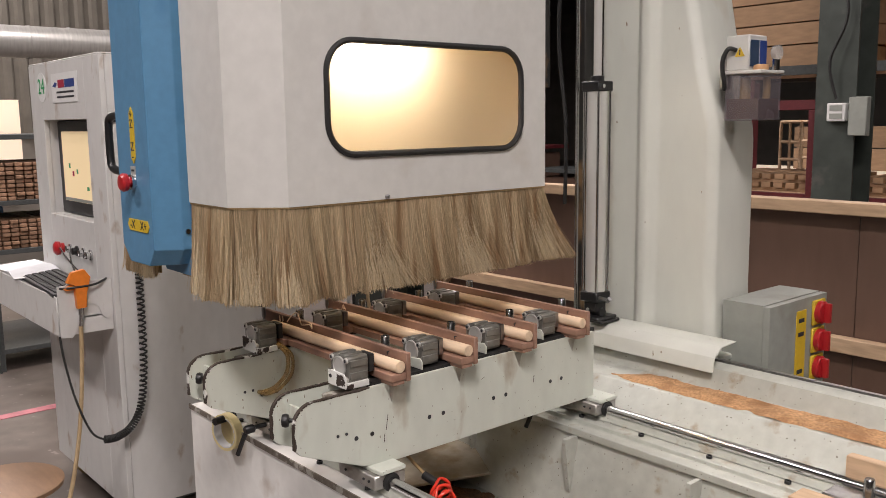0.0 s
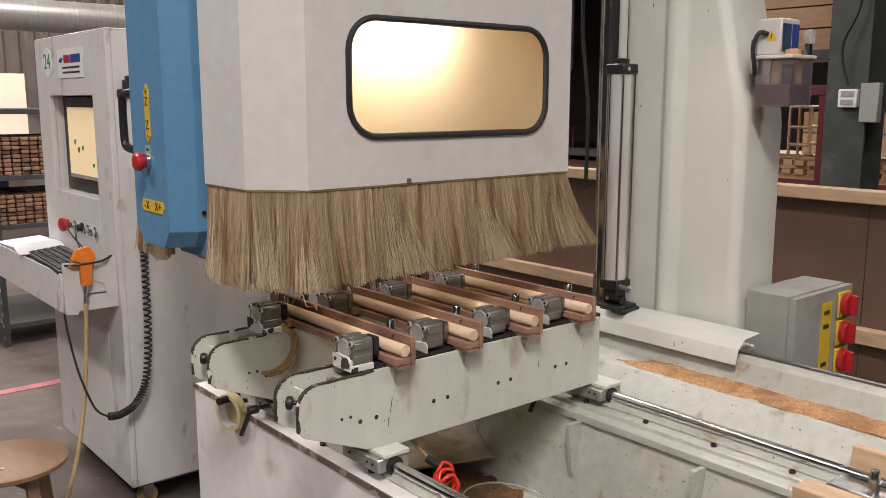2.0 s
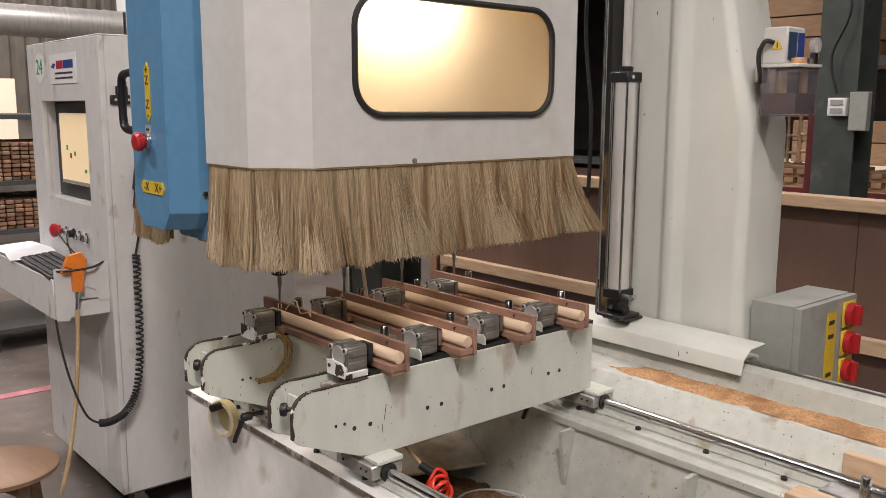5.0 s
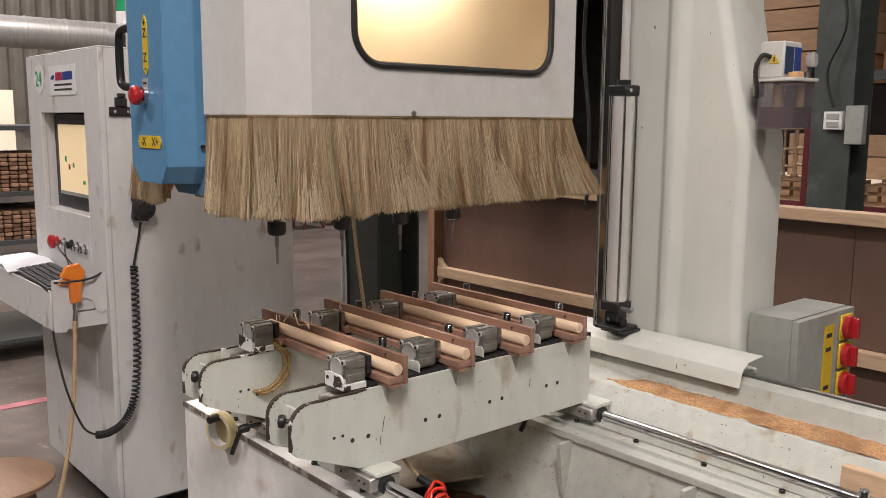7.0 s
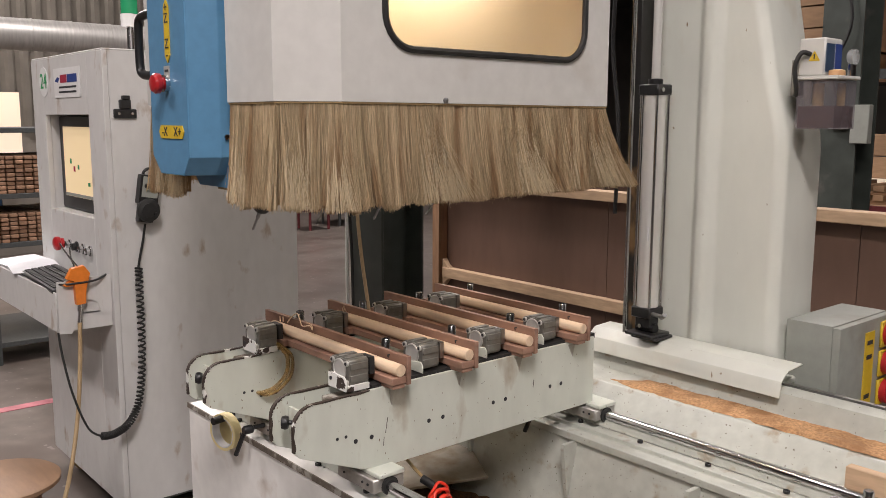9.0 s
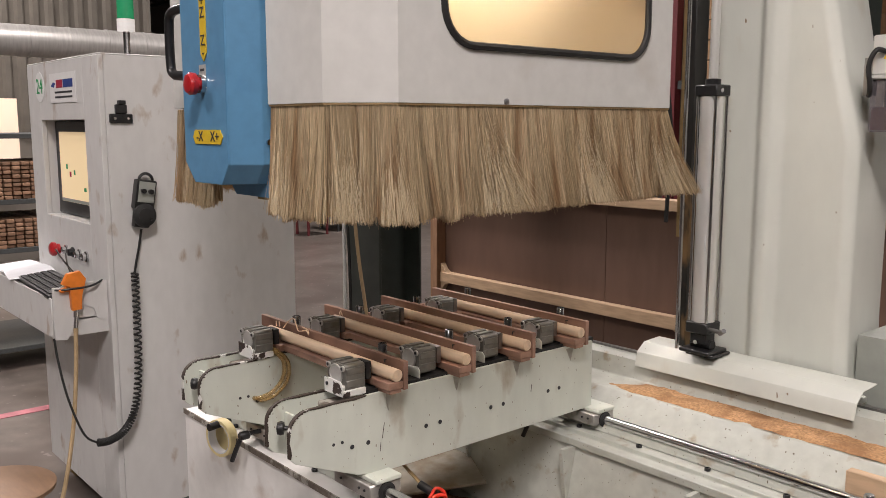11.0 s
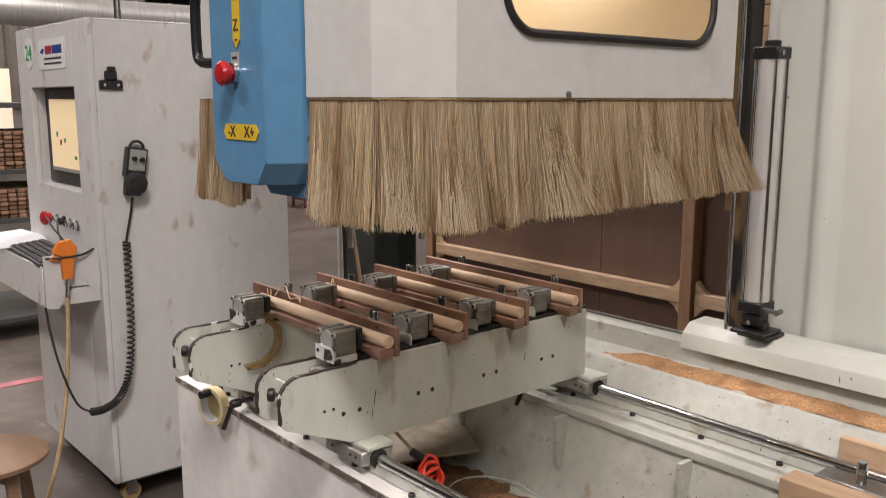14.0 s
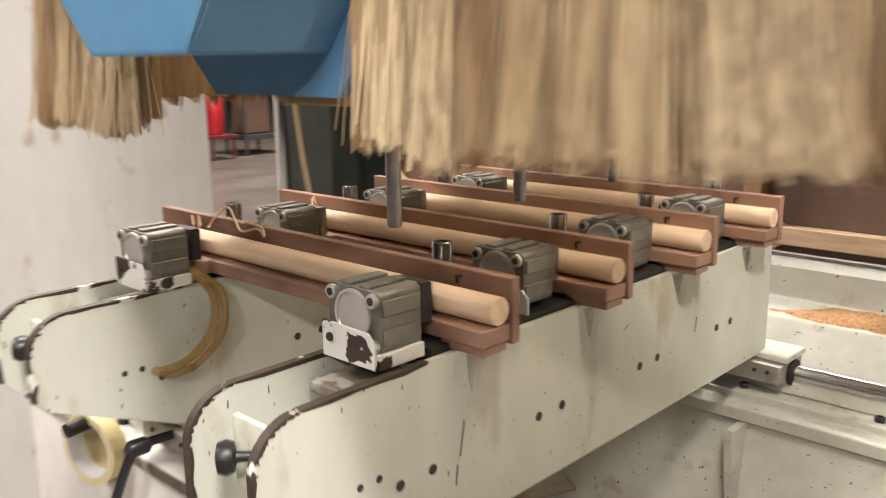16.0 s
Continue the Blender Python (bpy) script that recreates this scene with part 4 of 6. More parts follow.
bm, inner, (wy, wz, ww, wh) = window_wall()
part("window_wall", bm, M_HOOD, hood, smooth=False)
part("front_panel", prism([(0.126, HF), (AX, HF), (HX, HY), (HX - 0.004, HY + 0.002), (AX - 0.002, HF + 0.004), (0.126, HF + 0.004)], "z", 0.0, HT), M_HOOD, hood, smooth=False)
part("left_panel", prism([(-0.14, HL), (-0.40, HL), (-0.50, 0.29), (-0.50, HR), (-0.496, HR), (-0.496, 0.293), (-0.40, HL + 0.004), (-0.14, HL + 0.004)], "z", 0.0, HT), M_HOOD, hood, smooth=False)
part("back_panel", box(-0.495, HX - 0.005, HR - 0.004, HR, 0.0, HT), M_HOOD, hood)
part("top_panel", box(-0.494, HX - 0.006, HY + 0.006, HR - 0.006, HT - 0.006, HT), M_HOOD, hood)
part("inner_liner", merge(box(0.163, 0.168, 0.27, 1.02, 0.02, 0.75), box(0.168, 0.409, 1.015, 1.02, 0.02, 0.75), box(0.168, 0.409, 0.265, 0.27, 0.02, 0.75), box(0.168, 0.409, 0.271, 1.014, 0.74, 0.745)), M_INNER, hood, "dusty yellowish inner panel")
lampy = part("work_light", rod((0.348, 0.36, 0.358), (0.348, 0.615, 0.358), 0.014, seg=14), M_LAMPGLOW, hood, "warm glowing tube inside the hood")
part("work_light", rod((-0.31, 0.36, 0.16), (-0.31, 0.96, 0.16), 0.014, seg=14), M_TUBEGLOW, hood, "warm glowing tube over the turret")
for y in (0.352, 0.968):
    part("lamp_holder", box(-0.495, -0.298, y - 0.008, y + 0.008, 0.148, 0.172, 0.002), M_DULLSTEEL, hood)
part("pane", box(HX - 0.010, HX - 0.006, wy - ww / 2 - 0.01, wy + ww / 2 + 0.01, wz - wh / 2 - 0.01, wz + wh / 2 + 0.01), M_PANE, hood, "dusty window pane").visible_shadow = False
part("rubber_seal", tube([(HX + 0.001, *p) for p in inner], 0.0075, 8, True), M_RUBBER, hood, "black rubber window seal")
part("edge_bolt", lathe([(0.006, 0), (0.006, 0.004), (0.003, 0.006)], 10, Matrix.Translation((HX, 0.506, 0.006)) @ pose(0, 0, 0, 0, 90, 0)), M_DULLSTEEL, hood)
part("skirt_strip", prism([(0.128, HF + 0.0015), (AX, HF + 0.0015), (HX - 0.0015, HY), (HX - 0.0015, HR), (HX - 0.010, HR), (HX - 0.010, HY + 0.005), (AX - 0.004, HF + 0.010), (0.128, HF + 0.010)], "z", -0.004, -0.0005), M_TAN, hood, "brown strip that holds the bristles")


def bristles(name, route, length, count, lean, core=True, seed=1, end_flare=0.0, fans=0.5, label="dense skirt of pale natural bristles"):
    """Thousands of fine strands that hang in tufts along a route of (x, y) points."""
    rng = np.random.default_rng(seed)
    pts = np.array(route, float)
    seg = np.linalg.norm(np.diff(pts, axis=0), axis=1)
    cum = np.concatenate([[0], np.cumsum(seg)])
    total = cum[-1]
    verts, faces, slots = [], [], []
    for i in range(count):
        s = rng.random() * total
        k = min(int(np.searchsorted(cum, s, "right") - 1), len(seg) - 1)
        d = (pts[k + 1] - pts[k]) / seg[k]
        out = np.array([d[1], -d[0]])
        p = pts[k] + d * (s - cum[k])
        depth = rng.random()
        if noise.noise((s * 34, seed, 5)) < -0.06 and rng.random() < 0.75:
            continue
        tuft = s / 0.028 + 0.4 * noise.noise((s * 9, seed, 0))
        centre = (math.floor(tuft) + 0.5)
        pull = (centre - tuft) * 0.028 * (0.45 + 0.5 * noise.noise((centre * 2.1, seed, 3)))
        sway = lean(s / total) * (1 + 1.5 * noise.noise((s * 8, seed, 7))) * (0.3 + 1.1 * depth) + 0.012 * noise.noise((centre * 1.7, seed, 9)) * depth
        ln = length(s / total) * (0.965 + 0.05 * noise.noise((s * 22, seed, 11)) + rng.normal(0, 0.016))
        stray = rng.random() < 0.035
        along = pull + sway + rng.normal(0, 0.0035 if not stray else 0.013)
        outw = 0.004 + 0.016 * depth + 0.010 * noise.noise((s * 30, seed, 2)) + (abs(rng.normal(0, 0.012)) if stray else 0)
        if end_flare:
            outw += end_flare * max(0, s / total - 0.9) * 1.0
        root = np.array([p[0] - out[0] * (0.006 - 0.006 * depth), p[1] - out[1] * (0.006 - 0.006 * depth), -0.003])
        r = 0.00064 if not stray else 0.00042
        fan = fans * max(0.0, noise.noise((s * 11, seed, 21)) + 0.02) * 2.6
        pale = fan > 0.12 and depth > 0.55 and rng.random() < min(0.62, 0.8 * fan)
        if pale:
            along += rng.normal(0.020, 0.022) * fan
            outw += 0.016 * fan * rng.random() + 0.004
            r = 0.0006
        base = len(verts)
        u1 = rng.uniform(0.12, 0.62)
        u2 = u1 + (1 - u1) * rng.uniform(0.35, 0.65)
        late = rng.random() < 0.45
        for q, w in ((0.0, 1.0), (u1, 1.05), (u2, 0.95), (1.0, 0.7)):
            c = root + np.array([d[0] * along * q ** 1.5 + out[0] * outw * q ** 1.4, d[1] * along * q ** 1.5 + out[1] * outw * q ** 1.4, -ln * q])
            for a in (0.3, 2.4, 4.5):
                verts.append((c[0] + r * w * math.cos(a), c[1] + r * w * math.sin(a), c[2]))
        for q in range(3):
            for a in range(3):
                b0, b1 = base + q * 3 + a, base + q * 3 + (a + 1) % 3
                faces.append((b0, b1, b1 + 3, b0 + 3))
                slots.append(1 if pale and q > (1 if late else 0) else 0)
    me = bpy.data.meshes.new(name)
    me.from_pydata(verts, [], faces)
    me.materials.append(M_BRISTLE)
    me.materials.append(M_BRISTLEPALE)
    me.polygons.foreach_set("material_index", slots)
    me.polygons.foreach_set("use_smooth", [True] * len(me.polygons))
    ob = new(name, me)
    ob.parent = hood
    tagged(ob, label, kind="stuff")
    # Dark sheet that shows through thin spots as shade between the tufts.
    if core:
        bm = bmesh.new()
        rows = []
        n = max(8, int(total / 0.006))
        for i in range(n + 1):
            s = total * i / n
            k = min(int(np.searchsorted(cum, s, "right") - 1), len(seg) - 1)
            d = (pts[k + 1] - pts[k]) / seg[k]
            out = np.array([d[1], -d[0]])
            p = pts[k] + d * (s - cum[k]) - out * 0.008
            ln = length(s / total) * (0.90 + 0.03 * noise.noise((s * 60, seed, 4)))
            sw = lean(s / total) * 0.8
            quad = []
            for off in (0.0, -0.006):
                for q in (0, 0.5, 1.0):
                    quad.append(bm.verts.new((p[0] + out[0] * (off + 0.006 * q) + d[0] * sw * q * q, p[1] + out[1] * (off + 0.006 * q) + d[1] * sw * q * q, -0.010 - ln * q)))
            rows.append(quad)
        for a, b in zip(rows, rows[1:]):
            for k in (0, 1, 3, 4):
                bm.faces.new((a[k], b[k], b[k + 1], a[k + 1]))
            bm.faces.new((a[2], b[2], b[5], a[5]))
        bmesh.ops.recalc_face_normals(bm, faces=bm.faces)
        part(name + "_core", bm, M_BRISTLESHADE, hood)
    return ob


bristles("front_bristles", [(0.130, HF + 0.004), (AX, HF + 0.004), (HX - 0.004, HY)], lambda u: 0.217, 7500, lambda u: 0.004, seed=3)
bristles("side_bristles", [(HX - 0.004, HY), (HX - 0.004, HR)], lambda u: 0.217 - 0.011 * u, 14000, lambda u: 0.006 + 0.052 * max(0, u - 0.15) ** 1.3, seed=8, end_flare=0.14, fans=1.0)
bristles("left_bristles", [(-0.485, 0.29), (-0.39, HL + 0.004), (-0.185, HL + 0.004)], lambda u: 0.225, 4200, lambda u: 0.004, seed=12)
bristles("rear_bristles", [(-0.496, HR), (-0.496, 0.29)], lambda u: 0.22, 2600, lambda u: 0.0, seed=15)
bristles("far_bristles", [(HX - 0.01, HR - 0.012), (-0.49, HR - 0.012)], lambda u: 0.20, 2600, lambda u: 0.0, seed=18)

part("turret_bearing", prism([(-0.11, 0.30), (-0.11, -0.02), (-0.085, -0.048), (-0.009, -0.048), (0.016, -0.02), (0.016, 0.30)], "y", HR - 0.013, HR - 0.0045, 0.001, 1), M_DULLSTEEL, hood, "dull steel bearing plate of the turret")

for y in (0.245, HR - 0.06):
    part("bearing_collar", merge(rod((-0.047, y, 0), (-0.047, y + 0.045, 0), 0.042, seg=24), box(-0.055, -0.039, y, y + 0.012, 0.04, 0.35)), M_DULLSTEEL, hood, "dull steel bearing collar")

# blue operator box on the front of the hood
blue = thing("operator_box", (-0.02, 0.14, -0.15), "blue painted operator box with a red emergency button", "control box")
BYF, HB = 0.086, 0.180
part("front_cover", prism([(-0.125, 1.2), (-0.125, -0.118), (-0.082, -0.160), (0.042, -0.160), (0.074, -0.118), (0.074, 1.2)], "y", BYF, BYF + 0.030, 0.003, 2), M_BLUE, blue, smooth=False)
bm = bmesh.new()
rings = []
for z, c in ((-0.1595, 0.033), (-0.1185, 0.0), (1.2, 0.0)):
    rings.append([bm.verts.new((x, y, z)) for x, y in ((0.0745 - c, BYF + 0.002), (0.108 - c, BYF + 0.060), (0.108 - c, HB - 0.003), (-0.124 + c, HB - 0.003), (-0.124 + c, BYF + 0.0325), (0.068 - c, BYF + 0.0325))])
for a, b in zip(rings, rings[1:]):
    for k in range(6):
        bm.faces.new((a[k], a[(k + 1) % 6], b[(k + 1) % 6], b[k]))
bm.faces.new(rings[0][::-1])
bm.faces.new(rings[-1])
bmesh.ops.recalc_face_normals(bm, faces=bm.faces)
bmesh.ops.bevel(bm, geom=list(bm.edges), offset=0.002, segments=2, affect="EDGES", profile=0.5)
part("body", bm, M_BLUE, blue, smooth=False)
part("rear_flange", prism([(0.1105, 1.2), (0.1105, -0.150), (0.084, -0.188), (-0.06, -0.188), (-0.10, -0.150), (-0.10, -0.10), (0.07, -0.10), (0.07, 1.2)], "y", HB - 0.010, HB - 0.0028), M_BLUE, blue, smooth=False)
part("back_plate", prism([(0.02, 1.2), (0.02, -0.194), (0.090, -0.194), (0.114, -0.150), (0.114, 1.2)], "y", HB - 0.0026, HB + 0.002), M_TAN, blue, "tan back plate")
part("inner_plate", box(0.1065, 0.1085, HB + 0.006, 0.34, -0.18, -0.006), M_TAN, blue)
bt = part("emergency_button", lathe([(0.019, 0), (0.019, 0.010)], 24, Matrix.Translation((-0.028, BYF, 0.043)) @ pose(0, 0, 0, 90, 0, 0)), M_STEEL, blue, "steel collar of the emergency button")
part("red_cap", lathe([(0.013, 0.010), (0.014, 0.014), (0.022, 0.018), (0.023, 0.028), (0.018, 0.034), (0.008, 0.036)], 26, Matrix.Translation((-0.028, BYF, 0.043)) @ pose(0, 0, 0, 90, 0, 0)), M_RED, bt, "red mushroom cap")
part("name_tag", box(-0.040, -0.010, BYF - 0.0015, BYF - 0.0002, 0.035, 0.082), M_ALULIGHT, blue)
part("tag_text", box(-0.034, -0.016, BYF - 0.0022, BYF - 0.0016, 0.069, 0.074), M_INK, blue)
lab = part("axis_plate", prism([(-0.079, -0.064), (-0.069, -0.0785), (0.045, -0.0785), (0.055, -0.064), (0.045, -0.0495), (-0.069, -0.0495)], "y", BYF - 0.0022, BYF - 0.0002), M_YELLOW, blue, "yellow arrow plate")
words("letters", "-X", 0.030, facing(-0.046, BYF - 0.0026, -0.064, "-y"), M_INK, lab)
words("letters", "X+", 0.030, facing(0.022, BYF - 0.0026, -0.064, "-y"), M_INK, lab)
lab = part("lift_plate", prism([(-0.016, 0.088), (-0.003, 0.104), (-0.003, 0.210), (-0.016, 0.226), (-0.029, 0.210), (-0.029, 0.104)], "y", BYF - 0.0022, BYF - 0.0002), M_YELLOW, blue, "yellow upright arrow plate")
for s, z in (("+", 0.207), ("Z", 0.184), ("Z", 0.129), ("-", 0.106)):
    words("letters", s, 0.030, facing(-0.016, BYF - 0.0026, z, "-y"), M_INK, lab)
part("side_screw", rod((0.1082, 0.158, -0.074), (0.1135, 0.158, -0.074), 0.006, seg=12), M_STEEL, blue)
part("handle", tube(smooth_path([(-0.120, 0.098, 0.206), (-0.165, 0.098, 0.206), (-0.198, 0.098, 0.200), (-0.210, 0.098, 0.178), (-0.210, 0.098, 0.094), (-0.198, 0.098, 0.072), (-0.165, 0.098, 0.066), (-0.120, 0.098, 0.066)], 5), 0.0105, 10), M_BLACK, blue, "black C-shaped pull handle")

# four-spindle turret, axis along y at its own origin
turret = thing("spindle_turret", (0, 0, 0), "four-spindle steel turret with slim drill bits and router cutters", "spindle unit")
part("axle", rod((0, 0.24, 0), (0, HR - 0.002, 0), 0.035, seg=24), M_DULLSTEEL, turret)
for j in range(4):
    y = 0.389 + 0.2 * j
    part("motor", merge(box(0.01, 0.096, y - 0.045, y + 0.045, -0.20, 0.17, 0.01, 2), box(-0.03, 0.02, y - 0.03, y + 0.03, -0.05, 0.05)), M_DULLSTEEL, turret)
    ch = part("collet_nut", lathe([(0.016, 0.20), (0.019, 0.202), (0.019, 0.266), (0.024, 0.269), (0.024, 0.294), (0.020, 0.302), (0.013, 0.305)], 22, Matrix.Translation((0.053, y, 0)) @ pose(0, 0, 0, 180, 0, 0)), M_BLACK, turret, "black collet nut")
    part("drill_bit", lathe([(0.0055, 0.303), (0.0055, 0.331), (0.0035, 0.336), (0.0035, 0.376), (0.0008, 0.380)], 12, Matrix.Translation((0.053, y, 0)) @ pose(0, 0, 0, 180, 0, 0)), M_DULLSTEEL, ch, "slim drill bit")
    ch = part("collet_nut", lathe([(0.016, 0.17), (0.019, 0.172), (0.019, 0.205), (0.023, 0.208), (0.023, 0.228), (0.013, 0.236)], 22, Matrix.Translation((0.053, y, 0))), M_BLACK, turret, "black collet nut")
    part("router_cutter", lathe([(0.0075, 0.235), (0.0075, 0.325), (0.0065, 0.328), (0.001, 0.328)], 16, Matrix.Translation((0.053, y, 0))), M_DULLSTEEL, ch, "straight steel router cutter")

# ---------------------------------------------------------------- console
CX0, CX1, CYF, CYB, CZ0, CZ1 = -2.40, -1.575, 0.345, 1.095, 0.055, 1.71
con = thing("control_console", (-1.98, 0.72, FLOOR), "grey painted machine control console on castors with a lit screen", "control cabinet")
# front sheet with a recessed opening for the screen
SX0, SX1, SZ0, SZ1 = -2.245, -1.735, 1.115, 1.49
part("front_frame", merge(box(CX0, SX0, CYF, CYF + 0.02, CZ0, CZ1, 0.002), box(SX1, CX1, CYF, CYF + 0.02, CZ0, CZ1, 0.002), box(SX0, SX1, CYF, CYF + 0.02, CZ0, SZ0, 0.002), box(SX0, SX1, CYF, CYF + 0.02, SZ1, CZ1, 0.002)), M_CONSOLE, con, smooth=False)
part("side_sheet", box(CX1 - 0.003, CX1, CYF + 0.0205, CYB, CZ0, CZ1, 0.001), M_CONSOLE, con)
part("other_side_sheet", box(CX0, CX0 + 0.003, CYF + 0.0205, CYB, CZ0, CZ1), M_CONSOLE, con)
part("top_sheet", box(CX0 + 0.001, CX1 - 0.001, CYF + 0.001, CYB, CZ1 + 0.0005, CZ1 + 0.006, 0.002), M_CONSOLE, con)
part("back_sheet", box(CX0 + 0.003, CX1 - 0.003, CYB - 0.003, CYB - 0.0002, CZ0, CZ1), M_CONSOLE, con)
part("bottom_sheet", box(CX0, CX1, CYF + 0.021, CYB - 0.004, CZ0 - 0.004, CZ0 + 0.002), M_DARKGREEN, con)
part("recess", merge(box(SX0 - 0.004, SX0, CYF + 0.0205, CYF + 0.08, SZ0, SZ1), box(SX1, SX1 + 0.004, CYF + 0.0205, CYF + 0.08, SZ0, SZ1), box(SX0, SX1, CYF + 0.0205, CYF + 0.08, SZ1, SZ1 + 0.004), box(SX0, SX1, CYF + 0.0205, CYF + 0.08, SZ0 - 0.004, SZ0)), M_CONSOLE, con)
mon = part("monitor", box(SX0 + 0.001, SX1 - 0.001, CYF + 0.05, CYF + 0.078, SZ0 + 0.004, SZ1 - 0.004, 0.004), M_BLACK, con, "black monitor frame")
part("screen", box(SX0 + 0.055, SX1 - 0.045, CYF + 0.0465, CYF + 0.0498, SZ0 + 0.055, SZ1 - 0.045), M_SCREEN, mon, "lit yellowish screen")
for bx, bz, w, h, m in ((-2.12, 1.30, 0.02, 0.02, M_INKGREEN), (-2.08, 1.27, 0.02, 0.02, M_INKRED), (-2.03, 1.28, 0.018, 0.018, M_INKGREEN), (-1.85, 1.30, 0.07, 0.012, M_INKRED), (-1.92, 1.22, 0.025, 0.014, M_INKGREEN)):
    part("screen_mark", box(bx, bx + w, CYF + 0.0455, CYF + 0.0462, bz, bz + h), m, mon)
part("screen_strip", box(SX0 + 0.056, SX1 - 0.046, CYF + 0.0455, CYF + 0.0462, SZ0 + 0.056, SZ0 + 0.068), M_GREYBOX, mon, "grey strip along the screen's foot")
sg = part("maker_plate", box(-2.10, -1.80, CYF - 0.003, CYF - 0.0005, 1.555, 1.665), M_LABEL, con, "white maker's plate")
part("mark_shape", prism([(-2.085, 1.618), (-2.055, 1.633), (-2.03, 1.628), (-2.05, 1.612)], "y", CYF - 0.0038, CYF - 0.0032), M_INKBLUE, sg)
part("mark_bar", box(-2.02, -1.945, CYF - 0.0038, CYF - 0.0032, 1.610, 1.640), M_INKRED, sg)
part("mark_bar", box(-1.94, -1.83, CYF - 0.0038, CYF - 0.0032, 1.610, 1.640), M_INKBLUE, sg)
for z in (1.590, 1.572):
    part("text_bar", box(-2.04, -1.84, CYF - 0.0038, CYF - 0.0032, z, z + 0.007), M_INK, sg)
nb = part("number_sticker", lathe([(0.058, 0), (0.058, 0.0015)], 30, Matrix.Translation((-2.235, CYF - 0.0005, 1.62)) @ pose(0, 0, 0, 90, 0, 0)), M_LABEL, con, "round white sticker with a green number")
words("digits", "24", 0.085, facing(-2.235, CYF - 0.003, 1.62, "-y"), M_INKGREEN, nb)
es = part("emergency_button", lathe([(0.020, 0), (0.020, 0.012), (0.027, 0.016), (0.028, 0.028), (0.020, 0.036), (0.008, 0.038)], 26, Matrix.Translation((-2.115, CYF, 0.985)) @ pose(0, 0, 0, 90, 0, 0)), M_RED, con, "red emergency button")
for k in range(4):
    x = -2.02 + 0.077 * k
    kb = part("push_button", lathe([(0.020, 0), (0.020, 0.006), (0.014, 0.008), (0.014, 0.02), (0.011, 0.022)], 20, Matrix.Translation((x, CYF, 0.99)) @ pose(0, 0, 0, 90, 0, 0)), M_STEEL if k != 1 else M_BLACK, con, "round push button")
part("key_tag", tube(smooth_path([(-1.97, CYF - 0.02, 0.985), (-1.93, CYF - 0.03, 0.95), (-1.87, CYF - 0.03, 0.90)], 5), 0.003, 6), M_STEEL, con)
for x, y in ((CX0 + 0.1, CYF + 0.08), (CX1 - 0.05, CYF + 0.07), (CX1 - 0.05, CYB - 0.08), (CX0 + 0.1, CYB - 0.08)):
    cs = part("castor", merge(box(x - 0.022, x + 0.022, y - 0.02, y + 0.02, 0.03, 0.0505, 0.002), box(x - 0.020, x - 0.016, y - 0.018, y + 0.018, FLOOR + 0.03, 0.03), box(x + 0.016, x + 0.020, y - 0.018, y + 0.018, FLOOR + 0.03, 0.03)), M_DULLSTEEL, con)
    part("castor_wheel", rod((x - 0.014, y, FLOOR + 0.036), (x + 0.014, y, FLOOR + 0.036), 0.036, seg=24), M_TAN, cs)
part("pendant_hook", merge(box(CX1, CX1 + 0.012, 0.375, 0.455, 1.478, 1.51, 0.003), box(CX1, CX1 + 0.016, 0.395, 0.435, 1.51, 1.542, 0.003), box(CX1, CX1 + 0.02, 0.405, 0.43, 1.542, 1.556, 0.002)), M_BLACK, con, "black holder plate")
for y in (0.392, 0.438):
    part("hook_screw", rod((CX1 + 0.012, y, 1.494), (CX1 + 0.0145, y, 1.494), 0.005, seg=10), M_STEEL, con)
tw = part("signal_tower", rod((-2.43 + 0.2, 0.70, CZ1 + 0.006), (-2.23, 0.70, CZ1 + 0.15), 0.014, seg=14), M_STEEL, con, "signal tower pole")
part("base_ring", rod((-2.23, 0.70, CZ1 + 0.15), (-2.23, 0.70, CZ1 + 0.20), 0.036, seg=24), M_LABEL, tw)
part("green_lens", rod((-2.23, 0.70, CZ1 + 0.20), (-2.23, 0.70, CZ1 + 0.285), 0.034, seg=24), M_GREEN, tw, "green signal lens")
part("red_lens", rod((-2.23, 0.70, CZ1 + 0.287), (-2.23, 0.70, CZ1 + 0.37), 0.034, seg=24), M_RED, tw, "red signal lens")
tray = part("keyboard_tray", merge(box(-2.75, -1.60, 0.155, 0.160, 0.745, 0.885, 0.002), box(-2.75, -1.60, 0.1605, CYF - 0.001, 0.80, 0.805), box(-1.605, -1.60, 0.1605, CYF - 0.001, 0.745, 0.92)), M_CONSOLE, con, "white sheet-metal keyboard tray")
part("tray_side", prism([(0.161, 0.74), (0.161, 0.905), (0.20, 0.93), (CYF - 0.001, 0.93), (CYF - 0.001, 0.80), (0.325, 0.785), (0.305, 0.80), (0.295, 0.835), (0.265, 0.85), (0.235, 0.83), (0.225, 0.77), (0.20, 0.735)], "x", -1.5985, -1.5955), M_CONSOLE, tray)
part("red_beam_foot", box(CX0 + 0.2, CX1 - 0.1, CYB - 0.05, CYB + 0.02, FLOOR + 0.005, FLOOR + 0.045), M_MAROON, con)

